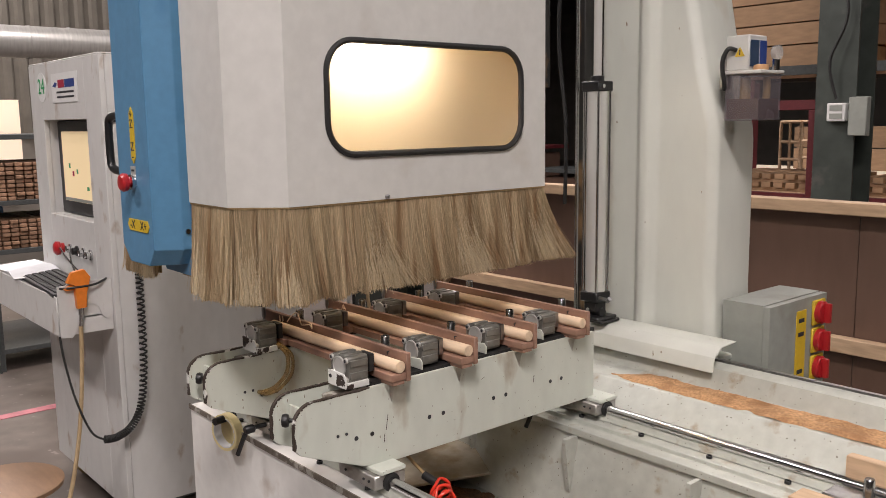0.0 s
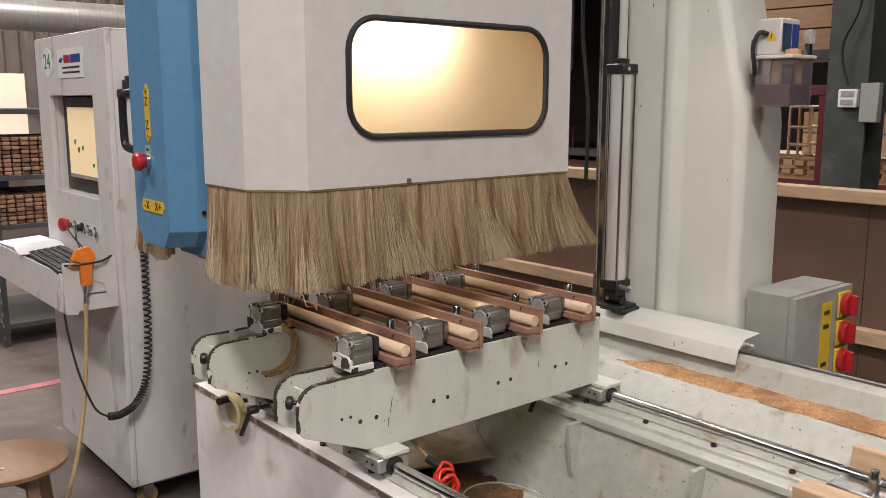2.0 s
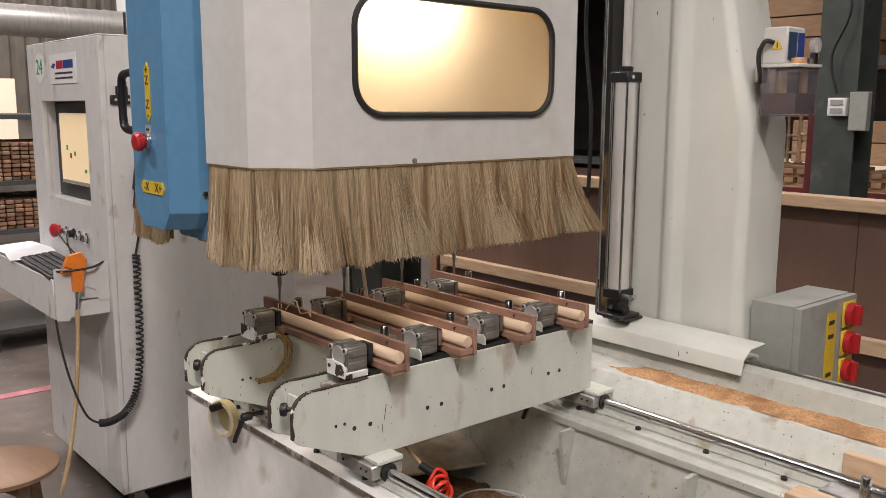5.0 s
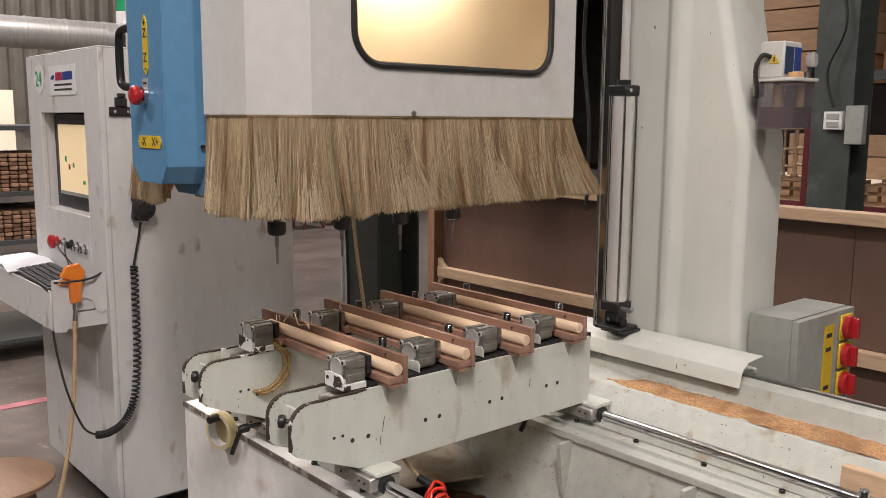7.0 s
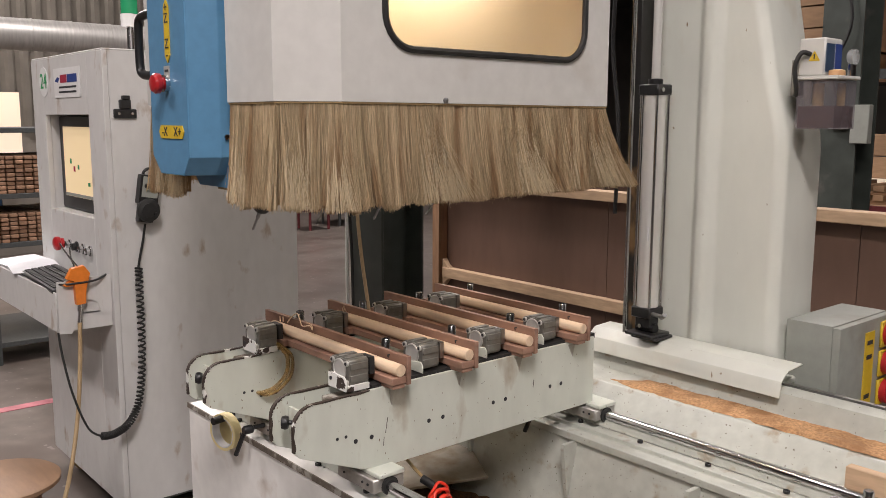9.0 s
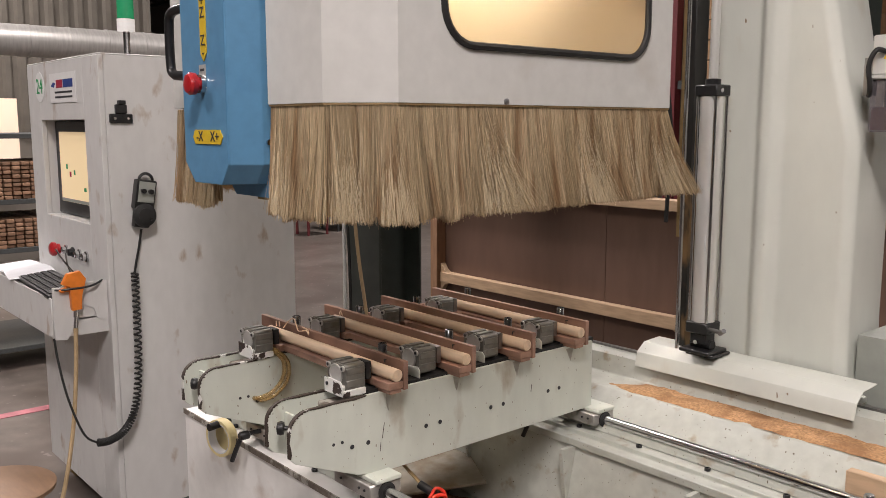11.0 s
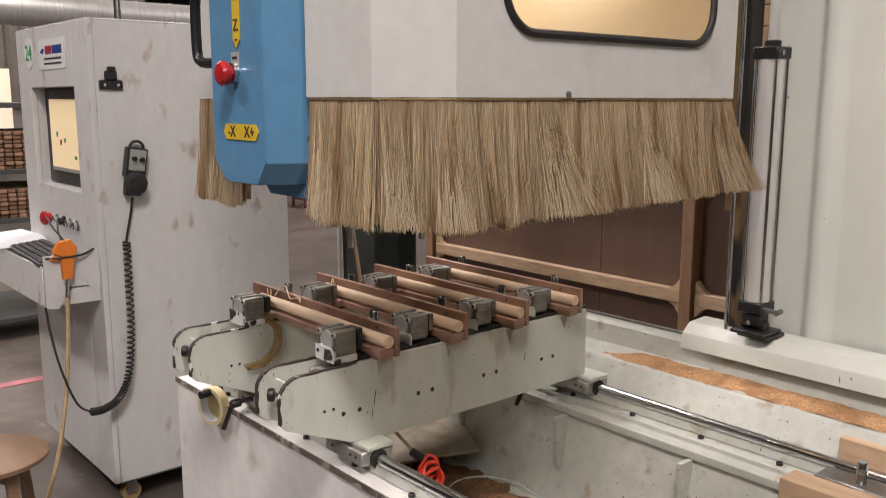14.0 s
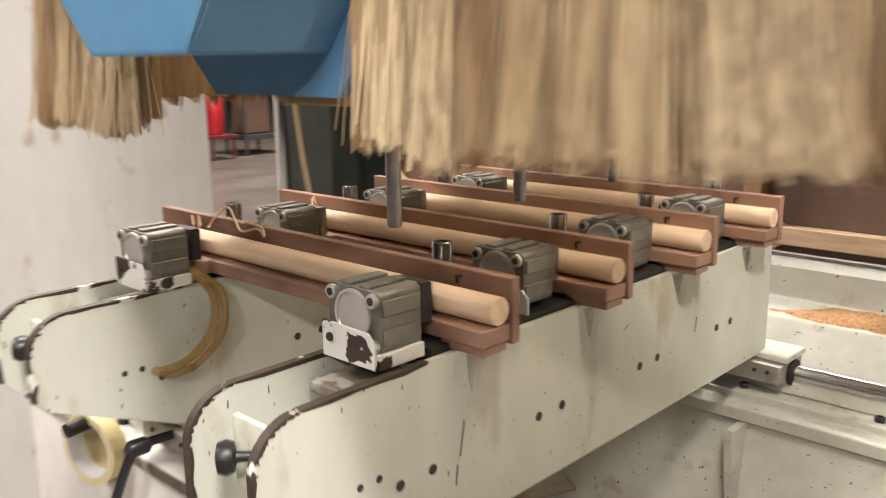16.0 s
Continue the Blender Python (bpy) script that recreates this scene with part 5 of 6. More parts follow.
kbd = thing("keyboard", (-1.9, 0.23, 0.807), "black computer keyboard lying on the console tray", "keyboard")
part("case", turned(box(-0.24, 0.24, -0.07, 0.07, 0, 0.016, 0.004), pose(-1.86, 0.235, 0.883, 6, 0, -3)), M_BLACK, kbd)
keys = [box(-0.225 + 0.030 * i, -0.225 + 0.030 * i + 0.025, -0.058 + 0.024 * j, -0.058 + 0.024 * j + 0.019, 0.0163, 0.021, 0.001) for i in range(15) for j in range(5)]
part("keys", turned(merge(*keys), pose(-1.86, 0.235, 0.883, 6, 0, -3)), M_RUBBER, kbd)
part("tray_riser", box(-2.1, -1.63, 0.165, 0.31, 0.806, 0.874), M_CONSOLE, kbd)
for k, (x, y, a) in enumerate(((-2.35, 0.235, 4), (-2.20, 0.225, -9))):
    pp = thing("paper_sheet", (x, y, 0.885), "loose white paper sheet lying on the tray", "paper", "paper sheets")
    part("sheet", turned(box(-0.15, 0.15, -0.075, 0.10, 0, 0.002), pose(x, y + 0.012, 0.888 + 0.004 * k, 3, 0, a)), M_PAPER, pp)
    part("pad", turned(box(-0.12, 0.12, -0.05, 0.08, -0.080, -0.006), pose(x, y + 0.012, 0.888 + 0.004 * k, 0, 0, 0)), M_LABEL, pp)

pen = thing("hand_pendant", (-1.56, 0.475, 1.20), "black handwheel pendant with a coiled cable on the console side", "pendant control")
pm = Matrix.Translation((CX1 + 0.022, 0.472, 1.195)) @ pose(0, 0, 0, -9, 0, 0)
part("body", turned(merge(box(-0.02, 0.018, -0.036, 0.036, -0.02, 0.085, 0.008, 2), box(-0.02, 0.016, -0.028, 0.028, -0.085, 0.0, 0.01, 2)), pm), M_BLACK, pen)
part("face_plate", turned(box(0.018, 0.0195, -0.028, 0.030, 0.005, 0.078, 0.001), pm), M_GREYBOX, pen, "grey face plate")
part("handwheel", turned(merge(lathe([(0.040, 0), (0.042, 0.006), (0.040, 0.016), (0.026, 0.020), (0.026, 0.024)], 30, Matrix.Translation((0.016, 0, -0.040)) @ pose(0, 0, 0, 0, 90, 0)), rod((0.035, 0.02, -0.05), (0.052, 0.02, -0.05), 0.006, seg=12)), pm), M_RUBBER, pen, "black handwheel dial")
for y in (-0.013, 0.014):
    part("selector", turned(rod((0.019, y, 0.045), (0.034, y, 0.045), 0.0085, seg=16), pm), M_BLACK, pen, "selector knob")
part("grip_loop", turned(tube([(0.0, 0.024 * math.cos(a), 0.085 + 0.022 * math.sin(a)) for a in [math.pi * i / 12 for i in range(13)]], 0.0055, 8), pm), M_BLACK, pen)
route = smooth_path([(CX1 + 0.02, 0.462, 1.105), (CX1 + 0.014, 0.452, 1.04), (CX1 + 0.012, 0.440, 0.985), (CX1 + 0.014, 0.432, 0.95)], 6)
part("cable", tube(route, 0.0042, 8), M_RUBBER, pen)
axis_path = smooth_path([(CX1 + 0.016, 0.432, 0.95), (CX1 + 0.020, 0.430, 0.80), (CX1 + 0.025, 0.425, 0.62), (CX1 + 0.032, 0.405, 0.47), (CX1 + 0.045, 0.36, 0.395), (CX1 + 0.06, 0.30, 0.372), (CX1 + 0.065, 0.255, 0.375)], 40)
coilpts = []
for i, p in enumerate(axis_path):
    d = (axis_path[min(i + 1, len(axis_path) - 1)] - axis_path[max(i - 1, 0)]).normalized()
    s1 = Vector((1, 0, 0)) - d * d.x
    s1.normalize()
    s2 = d.cross(s1)
    for k in range(2):
        a = 2 * math.pi * (i + k / 2) / 4.6
        coilpts.append(p + 0.0115 * (math.cos(a) * s1 + math.sin(a) * s2))
part("coiled_cable", tube(coilpts, 0.0036, 5), M_RUBBER, pen, "black coiled cable")
part("cable_tail", tube(smooth_path([(CX1 + 0.065, 0.255, 0.375), (CX1 + 0.05, 0.215, 0.41), (CX1 + 0.02, 0.18, 0.53), (CX1 - 0.02, 0.165, 0.66), (CX1 - 0.04, 0.162, 0.742)], 8), 0.004, 8), M_RUBBER, pen)

gun = thing("air_blow_gun", (-1.59, 0.225, 0.88), "orange plastic air blow gun with a tan hose", "air gun")
GM = Matrix.Translation((-1.585, 0.228, 0.90))
part("handle", turned(prism([(-0.012, -0.062), (0.020, -0.060), (0.024, -0.01), (0.040, 0.045), (0.020, 0.075), (-0.022, 0.068), (-0.042, 0.032), (-0.016, 0.022)], "x", -0.013, 0.013, 0.005, 2), GM), M_ORANGE, gun)
part("trigger", turned(prism([(-0.022, 0.028), (-0.052, 0.012), (-0.044, 0.004), (-0.014, 0.005)], "x", -0.006, 0.006, 0.002, 1), GM), M_ORANGE, gun)
part("nozzle", tube(smooth_path([(-1.585, 0.232, 0.968), (-1.60, 0.205, 1.01), (-1.63, 0.19, 1.05)], 5), 0.0028, 7), M_STEEL, gun)
part("coupling", turned(merge(rod((0, 0.004, -0.060), (0, 0.002, -0.085), 0.010, seg=12), rod((0, 0.002, -0.085), (0, -0.002, -0.125), 0.0075, seg=12)), GM), M_STEEL, gun, "steel hose coupling")
part("hose", tube(smooth_path([(-1.585, 0.226, 0.775), (-1.575, 0.215, 0.62), (-1.55, 0.185, 0.42), (-1.50, 0.125, 0.22), (-1.42, 0.03, 0.06), (-1.33, -0.1, FLOOR + 0.010), (-1.1, -0.35, FLOOR + 0.008)], 8), 0.0075, 10), M_HOSE, gun, "tan air hose")
part("hook", tube(smooth_path([(-1.60, 0.17, 0.912), (-1.575, 0.20, 0.915), (-1.575, 0.28, 0.918), (-1.60, 0.33, 0.93)], 5), 0.004, 7), M_BLACK, gun)

st = thing("wooden_stool", (-1.28, -0.13, FLOOR), "low round plywood stool with square wooden legs", "stool")
SZ = 0.40
part("seat", lathe([(0.165, 0), (0.171, 0.004), (0.172, 0.016), (0.165, 0.021), (0.01, 0.021)], 48, Matrix.Translation((-1.28, -0.13, SZ - 0.022))), M_STOOL, st)
for a in (20, 110, 200, 290):
    c, s = math.cos(radians(a)), math.sin(radians(a))
    leg = box(-0.016, 0.016, -0.016, 0.016, FLOOR, SZ - 0.0225, 0.002)
    for v in leg.verts:
        f = (SZ - v.co.z) * 0.10
        v.co.x, v.co.y = v.co.x - 1.28 + c * (0.105 + f), v.co.y - 0.13 + s * (0.105 + f)
    part("leg", leg, M_STOOL, st)
part("apron", turned(merge(box(-0.095, 0.095, -0.009, 0.009, SZ - 0.075, SZ - 0.0235), box(-0.009, 0.009, -0.095, 0.095, SZ - 0.076, SZ - 0.0236)), Matrix.Translation((-1.28, -0.13, 0)) @ pose(0, 0, 0, 0, 0, 20)), M_STOOL, st)
part("bolt", rod((-1.21, -0.16, SZ - 0.0008), (-1.21, -0.16, SZ + 0.001), 0.007, seg=12), M_DULLSTEEL, st)

# ---------------------------------------------------------------- behind the machine
PY = 2.60
panel = thing("wood_panel_wall", (-0.4, PY, FLOOR), "low partition of brown hardboard on a pale pine frame", "partition")
px = -2.44
k = 0
while px < 3.2:
    part("board", box(px + 0.002, px + 1.22, PY + 0.036, PY + 0.044, FLOOR + 0.02, 1.088), M_PANEL, panel)
    px += 1.222
for x in (-2.455, -0.685, 1.08, 2.75):
    part("post", box(x - 0.030, x + 0.030, PY - 0.036, PY + 0.034, FLOOR, 1.088, 0.003), M_PINEV, panel, "brown timber post")
for x0, x1 in ((-2.417, -0.723), (-0.647, 1.042), (1.118, 2.712)):
    part("rail", box(x0, x1, PY - 0.018, PY + 0.030, 0.548, 0.608, 0.003), M_PINE, panel, "pale pine rail")
    for sx, x in ((1, x0), (-1, x1)):
        for z, s in ((0.609, 1), (0.547, -1), (1.088, -1)):
            part("brace", prism([(x, z), (x + sx * 0.062, z), (x + sx * 0.032, z + s * 0.016), (x + sx * 0.010, z + s * 0.044), (x, z + s * 0.050)], "y", PY - 0.012, PY + 0.02), M_PINE, panel)
part("cap", box(-2.50, 2.85, PY - 0.030, PY + 0.052, 1.089, 1.138, 0.003), M_PINE, panel, "pale pine cap board")


def steel_post(x, y, w, label):
    th = thing("steel_post", (x, y, FLOOR), label, "steel column", "steel columns")
    part("flange", box(x - w / 2, x + w / 2, y - w / 2, y - w / 2 + 0.012, FLOOR, 5.3, 0.002), M_DARKGREEN, th)
    part("flange", box(x - w / 2, x + w / 2, y + w / 2 - 0.012, y + w / 2, FLOOR, 5.3, 0.002), M_DARKGREEN, th)
    part("web", box(x - 0.006, x + 0.006, y - w / 2 + 0.0125, y + w / 2 - 0.0125, FLOOR, 5.3), M_DARKGREEN, th)
    part("foot_plate", box(x - w * 0.75, x + w * 0.75, y - w * 0.75, y + w * 0.75, FLOOR, FLOOR + 0.016), M_DARKGREEN, th)
    return th


p1 = steel_post(-1.72, 1.66, 0.24, "dark green steel column standing behind the machine")
part("conduit", rod((-1.83, 1.51, FLOOR), (-1.83, 1.51, 3.0), 0.008, seg=10), M_LABEL, p1)
p2 = steel_post(-0.72, 4.0, 0.22, "dark green steel column with a white socket box")
bx = part("socket_box", box(-0.745, -0.645, 3.85, 3.888, 1.435, 1.53, 0.004), M_LABEL, p2, "white double socket box")
for z in (1.462, 1.505):
    part("socket", box(-0.728, -0.662, 3.846, 3.8495, z - 0.014, z + 0.014), M_GREYBOX, bx)
part("switch_box", box(-0.625, -0.53, 3.84, 3.888, 1.36, 1.56, 0.004), M_GREYBOX, p2, "grey switch box")
part("cable", tube(smooth_path([(-0.70, 3.86, 1.55), (-0.74, 3.85, 1.75), (-0.66, 3.86, 2.0), (-0.74, 3.86, 2.4), (-0.70, 3.86, 3.0)], 6), 0.008, 6), M_RUBBER, p2)
h = thing("hanging_hose", (-1.6, 1.45, FLOOR), "brown air hose hanging from the roof beside the column", "air hose")
part("hose", tube(smooth_path([(-1.72, 1.45, 3.2), (-1.70, 1.45, 2.0), (-1.665, 1.45, 1.2), (-1.635, 1.45, 0.92), (-1.57, 1.45, 0.62), (-1.50, 1.44, 0.3), (-1.45, 1.43, FLOOR + 0.01), (-1.40, 1.5, FLOOR + 0.008)], 8), 0.008, 8), M_HOSE, h)
part("cord", tube(smooth_path([(-1.75, 1.45, 3.2), (-1.73, 1.45, 1.4), (-1.70, 1.45, 0.8), (-1.69, 1.45, FLOOR + 0.01)], 8), 0.007, 8), M_RUBBER, h)


def stack(x0, y0, z0, nx, nz, L, W, H, seed, label, along="x"):
    """A stack of boards; each board is a part."""
    random.seed(seed)
    th = thing("board_stack", (x0, y0, z0), label, "wood stack", "board stacks")
    mesh = None
    for k in range(nz):
        for i in range(nx):
            if mesh is None:
                o = part("board", box(0, L, 0, W * 0.97, 0, H * 0.94, 0.0015), M_STACK, th)
                mesh = o.data
            else:
                o = new("board", mesh)
                o.parent, o.matrix_parent_inverse = th, Matrix.Translation(base_of(th)).inverted()
            o.location = (x0 + random.uniform(-0.02, 0.02), y0 + i * W, z0 + k * H)
    return th


def rack(x0, x1, y0, y1, levels, top, label, m):
    th = thing("storage_rack", ((x0 + x1) / 2, (y0 + y1) / 2, FLOOR), label, "rack", "storage racks")
    for x in (x0, x1):
        for y in (y0, y1):
            up = part("upright", merge(box(x - 0.02, x + 0.02, y - 0.003, y + 0.003, FLOOR, top), box(x - 0.02, x - 0.014, y + 0.0035, y + 0.035, FLOOR, top)), m, th)
            if m is M_DULLDARK:
                z = FLOOR + 0.05
                while z < top - 0.05:
                    part("slot", box(x - 0.006, x + 0.006, y - 0.0038, y - 0.0031, z, z + 0.022), M_LABEL, up)
                    z += 0.075
    for z in levels:
        part("shelf", box(x0 + 0.021, x1 - 0.015, y0 + 0.004, y1 - 0.004, z - 0.03, z, 0.002), m, th)
    return th


M_DULLDARK = mat("dark_rack_steel", (0.05, 0.055, 0.055), 0.5, grain=0.2)
rack(-5.15, -4.25, 0.55, 1.35, (0.10, 0.72, 1.02, 1.42), 1.92, "dark slotted-angle rack loaded with bundles of small wood", M_DULLDARK)


def bundle(x0, y0, z0, ny, nz, sy, sz, L, seed):
    """A bundle of short square sticks with their ends to the front."""
    random.seed(seed)
    th = thing("stick_bundle", (x0, y0, z0), "bundle of short brown wooden sticks stacked on a rack", "wood stack", "stick bundles")
    mesh = None
    for k in range(nz):
        for j in range(ny):
            if mesh is None:
                o = part("stick", box(-L, 0, 0, sy * 0.84, 0, sz * 0.82, 0.003), M_SLAT, th)
                mesh = o.data
            else:
                o = new("stick", mesh)
                o.parent, o.matrix_parent_inverse = th, Matrix.Translation(base_of(th)).inverted()
            o.location = (x0 + random.uniform(-0.012, 0.012), y0 + j * sy, z0 + k * sz)
    return th


bundle(-4.28, 0.58, 1.02, 14, 9, 0.052, 0.026, 0.6, 1)
bundle(-4.28, 0.58, 0.72, 14, 7, 0.052, 0.026, 0.6, 2)
bt = thing("water_bottle", (-5.02, 0.66, 0.72), "large blue plastic water bottle on the rack", "bottle")
part("bottle", lathe([(0.11, 0), (0.125, 0.015), (0.125, 0.09), (0.118, 0.10), (0.125, 0.11), (0.125, 0.20), (0.118, 0.21), (0.125, 0.22), (0.122, 0.30), (0.09, 0.35), (0.03, 0.37), (0.028, 0.42)], 28, Matrix.Translation((-5.03, 0.70, 0.7205))), M_BOTTLE, bt)

DUCTZ = 2.13
duct = thing("ventilation_duct", (-6, 1.5, 2.13), "large round galvanised spiral duct under the roof", "duct")
a, b = Vector((-6.0, -2.5, DUCTZ)), Vector((-6.0, 5.5, DUCTZ))
part("pipe", rod(a, b, 0.125, seg=32), M_DUCT, duct)
for i in range(26):
    c = a + (b - a) * (i + 0.5) / 26
    d = (b - a).normalized()
    part("seam", rod(c - d * 0.008, c + d * 0.008, 0.130, seg=32), M_DUCT, duct)
for f in (0.3, 0.8):
    q = a + (b - a) * f
    part("hanger", rod((q.x, q.y, q.z + 0.12), (q.x, q.y, 5.3), 0.01, seg=8), M_DULLSTEEL, duct)
for k, (yy, zz) in enumerate(((4.0, 4.63), (9.0, 4.63), (14.0, 4.63))):
    tr = thing("roof_truss", (-6, yy, zz), "dark steel lattice roof truss", "truss", "roof trusses")
    part("chord", merge(box(-25, 17, yy - 0.04, yy + 0.04, zz, zz + 0.07), box(-25, 17, yy - 0.04, yy + 0.04, zz + 0.6, zz + 0.67)), M_DARKGREEN, tr)
    part("lattice", merge(*[rod((-24 + 1.0 * i, yy, zz + (0.07 if i % 2 else 0.6)), (-23 + 1.0 * i, yy, zz + (0.6 if i % 2 else 0.07)), 0.018, seg=6) for i in range(40)]), M_DARKGREEN, tr)
pipe = thing("red_pipe", (-8, 6, 3.6), "long red sprinkler pipe under the roof", "pipe")
part("pipe", rod((-18, 5.0, 3.85), (-2.0, 8.5, 3.85), 0.05, seg=14), M_MAROON, pipe)
for f in (0.2, 0.5, 0.8):
    part("hanger", rod((-18 + 16 * f, 5.0 + 3.5 * f, 3.89), (-18 + 16 * f, 5.0 + 3.5 * f, 5.3), 0.01, seg=8), M_DULLSTEEL, pipe)

# far things seen under and beside the hood
ext = thing("fire_extinguisher", (-9.7, 6.1, FLOOR), "red fire extinguisher on the far floor", "fire extinguisher")
part("tank", lathe([(0.09, 0), (0.10, 0.02), (0.10, 0.42), (0.06, 0.50), (0.03, 0.52)], 24, Matrix.Translation((-9.75, 6.2, FLOOR + 0.30))), M_RED, ext)
part("stand", merge(box(-9.95, -9.55, 6.0, 6.4, FLOOR + 0.26, FLOOR + 0.298), rod((-9.9, 6.05, FLOOR), (-9.9, 6.05, FLOOR + 0.26), 0.02, seg=8), rod((-9.6, 6.05, FLOOR), (-9.6, 6.05, FLOOR + 0.26), 0.02, seg=8), rod((-9.6, 6.35, FLOOR), (-9.6, 6.35, FLOOR + 0.26), 0.02, seg=8)), M_MAROON, ext)
part("valve", merge(rod((-9.75, 6.2, FLOOR + 0.82), (-9.75, 6.2, FLOOR + 0.88), 0.02, seg=10), box(-9.85, -9.68, 6.18, 6.22, FLOOR + 0.88, FLOOR + 0.91)), M_BLACK, ext)
ext.location += Vector((0.82, -0.46, 0))
for x, y, w, dpt, hh, m in ((-9.15, 6.42, 0.5, 0.55, 1.0, M_DULLDARK), (-8.6, 9.6, 1.2, 0.8, 1.1, M_MAROON), (-6.8, 9.0, 1.4, 0.8, 0.8, M_DULLDARK), (-12.5, 7.2, 1.2, 0.8, 1.2, M_DULLDARK)):
    cart = thing("trolley", (x, y, FLOOR), "dark steel workshop trolley standing far off on the floor", "trolley", "trolleys")
    part("deck", box(x - w / 2, x + w / 2, y - dpt / 2, y + dpt / 2, FLOOR + 0.2, FLOOR + 0.26), m, cart)
    part("upper_deck", box(x - w / 2, x + w / 2, y - dpt / 2, y + dpt / 2, FLOOR + hh - 0.05, FLOOR + hh), m, cart)
    part("load", box(x - w / 2 + 0.1, x + w / 2 - 0.1, y - dpt / 2 + 0.08, y + dpt / 2 - 0.08, FLOOR + 0.262, FLOOR + hh - 0.12, 0.02), M_PANEL, cart)
    for sx in (-1, 1):
        for sy in (-1, 1):
            part("leg", rod((x + sx * (w / 2 - 0.03), y + sy * (dpt / 2 - 0.03), FLOOR), (x + sx * (w / 2 - 0.03), y + sy * (dpt / 2 - 0.03), FLOOR + hh), 0.02, seg=8), m, cart)

# storage on the far side of the partition
stack(-2.1, 4.6, 1.78, 4, 7, 1.05, 0.24, 0.135, 4, "high stack of pale wooden boards on a rack shelf")
stack(-0.9, 4.9, 1.78, 3, 6, 1.2, 0.20, 0.135, 9, "high stack of pale wooden boards on a rack shelf")
rk = thing("maroon_rack", (-1.2, 5.0, FLOOR), "maroon steel pallet rack with stacked boards", "rack")
for x in (-2.2, -0.98, 0.5):
    for y in (4.55, 5.6):
        part("upright", box(x - 0.035, x + 0.035, y - 0.035, y + 0.035, FLOOR, 2.9), M_MAROON, rk)
for z in (0.92, 1.72):
    part("beam", merge(box(-2.16, 0.46, 4.54, 4.58, z, z + 0.058), box(-2.16, 0.46, 5.57, 5.61, z, z + 0.058)), M_MAROON if z < 1.5 else M_DULLDARK, rk)
part("deck", box(-2.16, 0.46, 4.585, 5.565, 1.745, 1.7785), M_PINE, rk)
part("deck", box(-2.16, 0.46, 4.585, 5.565, 0.945, 0.9785), M_PINE, rk)
gate = thing("steel_portal", (-1.4, 4.36, FLOOR), "maroon steel portal frame behind the partition", "steel frame")
for x in (-1.75, -1.06):
    part("upright", box(x - 0.03, x + 0.03, 4.33, 4.39, FLOOR, 1.50, 0.003), M_MAROON, gate)
part("header", box(-1.78, -1.03, 4.33, 4.39, 1.501, 1.56, 0.003), M_MAROON, gate)


def slat_pile(x0, x1, y0, base, layers, label):
    """Cross-laid slats with their ends to the aisle."""
    th = thing("slat_pile", ((x0 + x1) / 2, y0 + 0.3, base), label, "wood stack", "slat piles")
    random.seed(31)
    z, meshes = base, {}

    def lay(name, bm, place):
        if name in meshes:
            bm.free()
            o = new(name, meshes[name])
            o.parent, o.matrix_parent_inverse = th, Matrix.Translation(base_of(th)).inverted()
        else:
            o = part(name, bm, M_STACK, th)
            meshes[name] = o.data
        o.location = place

    for k in range(layers):
        for y in (y0 + 0.012, y0 + 0.55):
            lay("batten", box(x0, x1, 0, 0.045, 0, 0.022, 0.001), (0, y, z))
        z += 0.0225
        for i in range(int((x1 - x0) / 0.085)):
            lay("slat", box(0, 0.062, 0, 0.6, 0, 0.034, 0.001), (x0 + 0.085 * i + 0.01, y0 + random.uniform(-0.008, 0.008), z))
        z += 0.0345
    return th


slat_pile(-1.9, -1.02, 4.64, 0.979, 2, "low pile of cross-laid brown slats on the lower rack shelf")
slat_pile(-0.92, 0.36, 4.64, 0.979, 2, "low pile of cross-laid brown slats on the lower rack shelf")
crate = thing("plank_crate", (-2.3, 7.6, FLOOR), "pale plywood crate on the far floor", "crate")
for z in (0.2, 0.45, 0.7, 0.95, 1.16):
    part("plank", box(-2.9, -1.9, 7.6, 7.64, z, z + 0.20, 0.003), M_STACK, crate)
for x in (-2.86, -1.96):
    part("batten", box(x - 0.03, x + 0.03, 7.641, 7.70, FLOOR, 1.36), M_PINE, crate)
cage = thing("wire_trolley", (-2.08, 6.2, FLOOR), "pale tube-frame trolley behind the rack", "trolley")
part("frame", merge(*[rod((x, y, FLOOR), (x, y, 1.42), 0.013, seg=8) for x in (-2.17, -2.09, -2.0) for y in (6.0, 6.35)] + [rod((-2.17, y, z), (-2.0, y, z), 0.013, seg=8) for z in (0.98, 1.12, 1.26, 1.42) for y in (6.0, 6.35)] + [rod((x, 6.0, z), (x, 6.35, z), 0.013, seg=8) for x in (-2.17, -2.0) for z in (0.98, 1.42)]), M_PINE, cage)
# Added glowing strips; the first stands in for the lit far floor.
for x0, x1, y, z0, z1 in ((-6.0, -2.6, 10.5, 0.66, 0.80), (-0.5, 3.0, 10.5, 1.12, 1.32)):
    w = structure("backdrop", box(x0, x1, y, y + 0.05, z0, z1), M_FARGLOW, "glowing panel for a bright spot far down the hall", "backdrop")
ribs = []
for i in range(60):
    y = -6 + 0.16 * i
    ribs += [(y, 0.0), (y + 0.05, 0.0), (y + 0.08, 0.03), (y + 0.13, 0.03)]
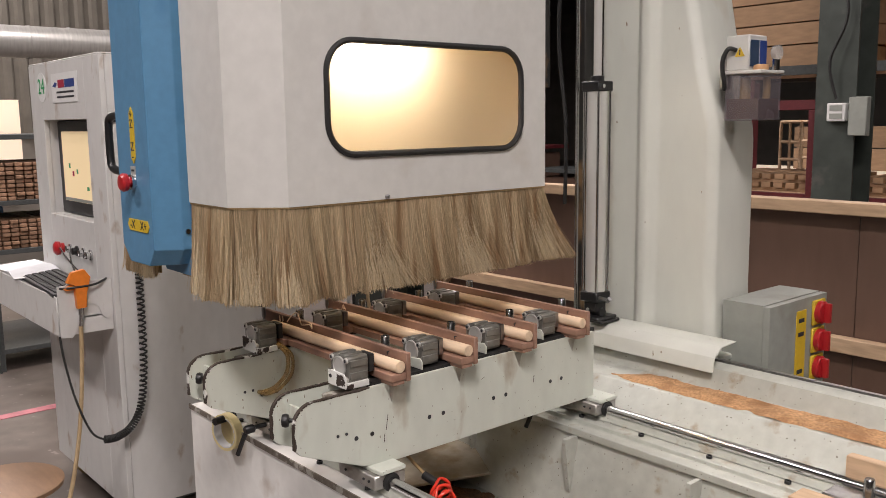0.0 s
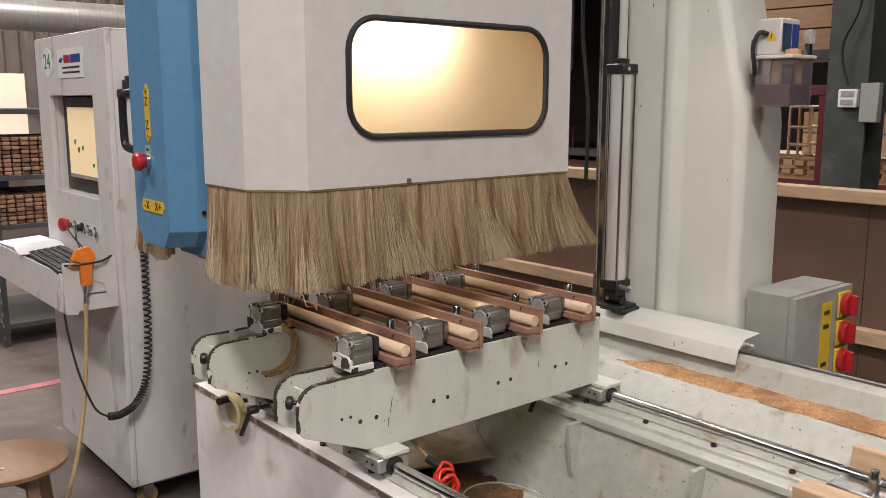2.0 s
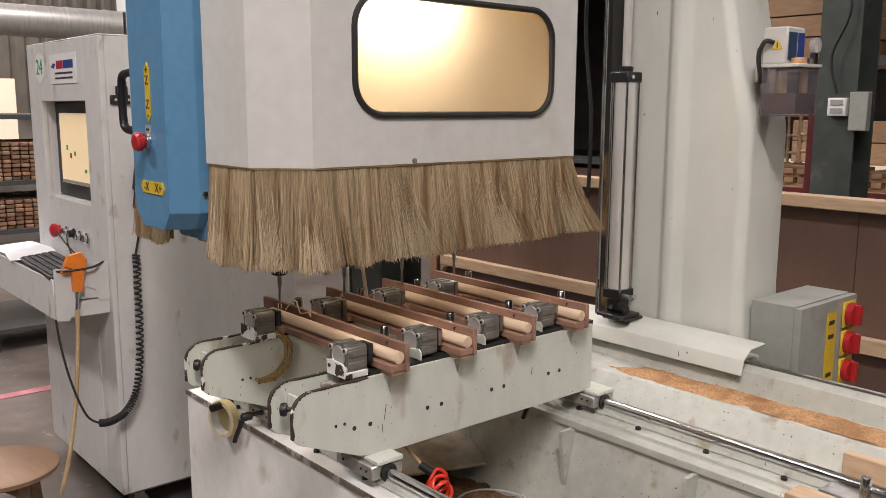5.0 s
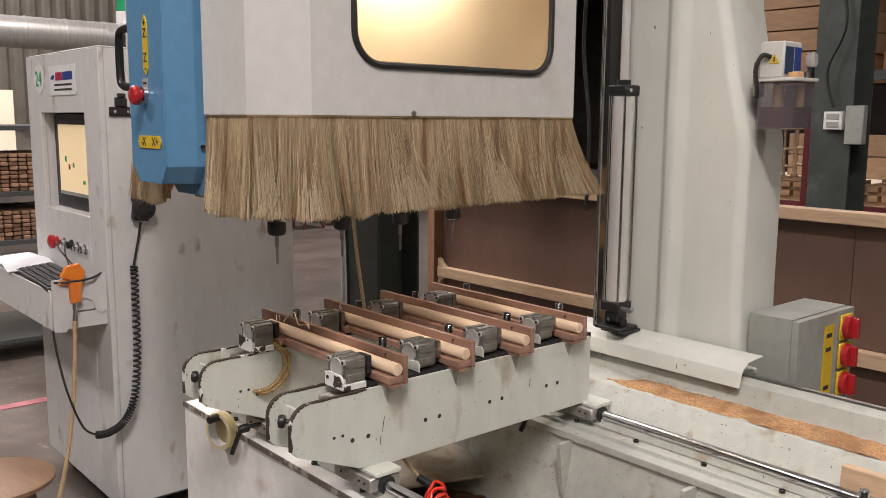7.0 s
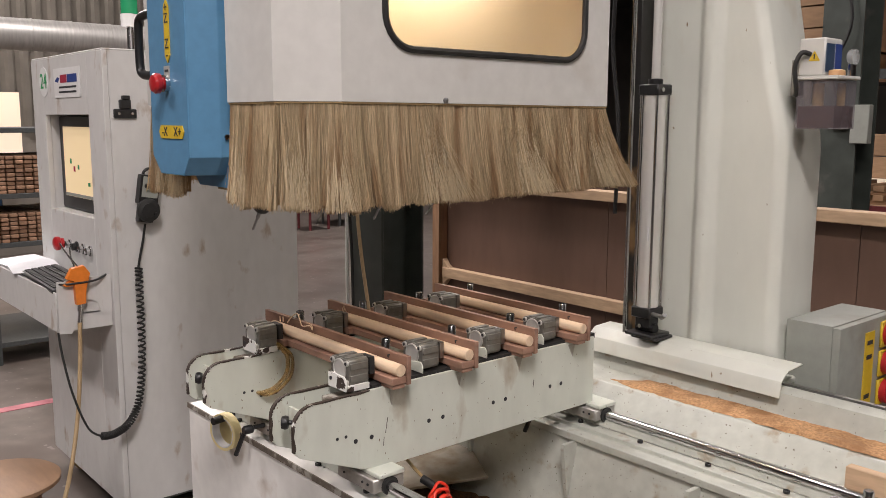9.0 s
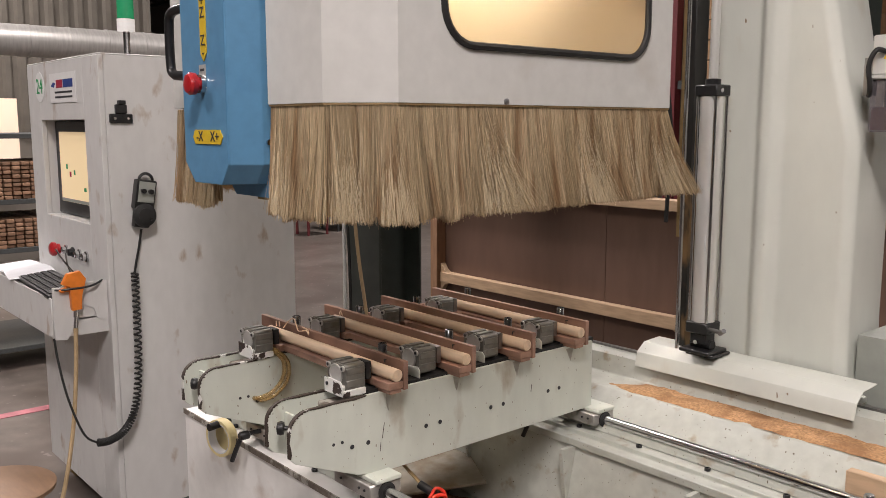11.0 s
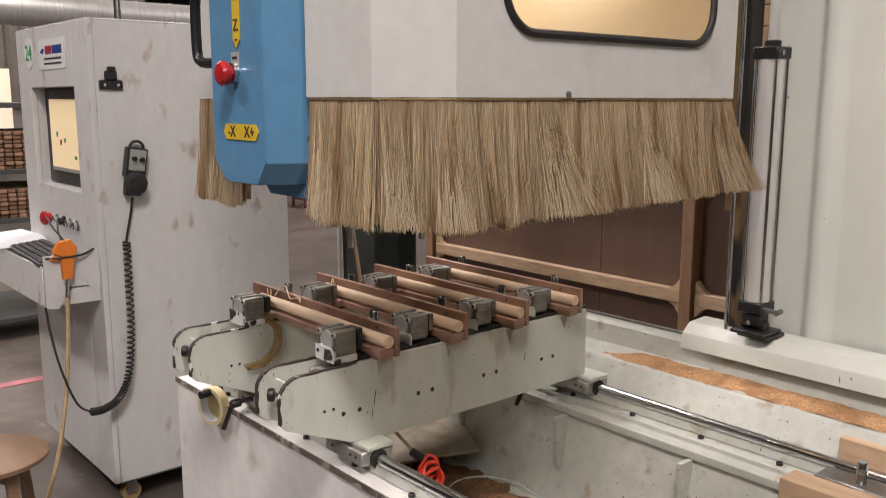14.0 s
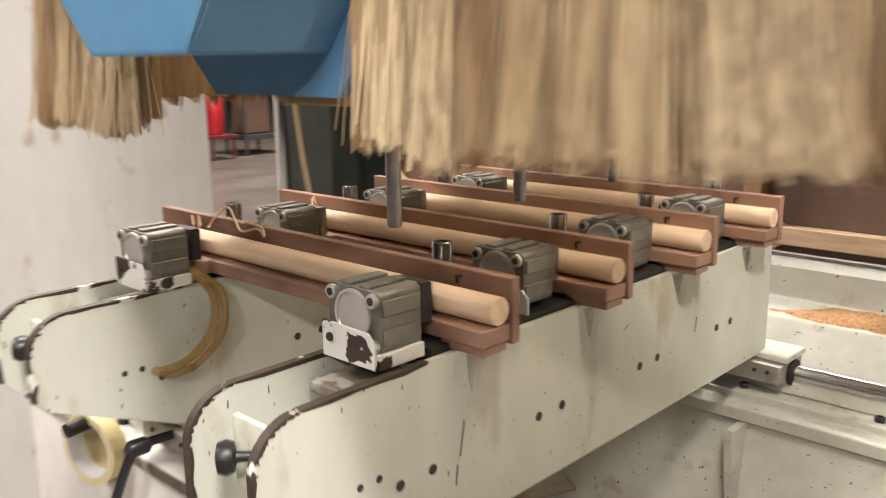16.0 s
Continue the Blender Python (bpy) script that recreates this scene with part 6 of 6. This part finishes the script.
part_wall = structure("wall_sheet", prism([(-9.0 - 0.03, -6.0)] + [(-9.0 + d, y) for y, d in ribs] + [(-9.03, ribs[-1][0])], "z", 1.35, 3.4), M_CORR, "corrugated sheet wall high behind the rack", "wall")
structure("wall_sill", box(-9.06, -9.03, -6.0, 3.6, FLOOR, 1.349), M_WALL, "low wall behind the rack", "wall")
# Daylight opening behind the rack, as a glowing panel.
w = structure("backdrop", box(-8.6, -8.55, 0.2, 1.9, 0.75, 1.75), M_FARGLOW, "glowing panel for a bright spot far down the hall", "backdrop")

# ---------------------------------------------------------------- movement
SLIDE = [(0.0, -0.551), (0.5, -0.538), (1.0, -0.524), (1.5, -0.512), (2.0, -0.499), (2.5, -0.488), (3.0, -0.473), (3.4, -0.463), (3.6, -0.461), (4.5, -0.459),
         (7.0, -0.458), (7.9, -0.456), (8.1, -0.448), (8.5, -0.408), (9.0, -0.360), (9.5, -0.312), (10.0, -0.265), (10.5, -0.218), (11.0, -0.171), (11.5, -0.123),
         (12.0, -0.076), (12.5, -0.028), (12.75, -0.006), (12.9, 0.0), (13.5, 0.0), (16.0, 0.0)]
LIFT = [(0.0, 1.284), (3.5, 1.285), (3.7, 1.290), (4.0, 1.301), (4.5, 1.318), (5.0, 1.348), (5.5, 1.390), (6.0, 1.421), (6.5, 1.452), (7.0, 1.482), (7.4, 1.508), (7.6, 1.511),
        (13.0, 1.511), (13.15, 1.507), (13.5, 1.484), (14.0, 1.452), (14.5, 1.422), (15.0, 1.395), (15.5, 1.364), (15.75, 1.345), (16.0, 1.327)]
SPIN = [(0.0, 0.0), (7.85, 0.0), (8.1, 5.0), (8.5, 20.0), (9.0, 38.5), (9.5, 57.0), (10.0, 75.0), (10.5, 93.5), (11.0, 112.0), (11.5, 130.5), (12.0, 149.0), (12.4, 164.0), (12.6, 172.0), (12.8, 178.0), (13.0, 180.0), (16.0, 180.0)]


RIDE = [(t, s * 1.04) for t, s in SLIDE]


def at(table, t):
    for (a, va), (b, vb) in zip(table, table[1:]):
        if a <= t <= b:
            return va + (vb - va) * (t - a) / (b - a)
    return table[-1][1]


def motions():
    for ob in (gantry, ebox, pump):
        o = ob.location.copy()
        walk(ob, [(t, pose(o.x + s, o.y, o.z)) for t, s in SLIDE])
    times = sorted({t for t, _ in SLIDE} | {t for t, _ in LIFT})
    for ob in (hood, blue):
        o = ob.location.copy()
        walk(ob, [(t, pose(o.x + at(RIDE, t) * (1.0 if ob is hood else 1.06), o.y, o.z + at(LIFT, t))) for t in times])
    times = sorted(set(times) | {t for t, _ in SPIN})
    walk(turret, [(t, pose(-0.047 + at(RIDE, t), 0, at(LIFT, t), 0, at(SPIN, t), 0)) for t in times])


motions()
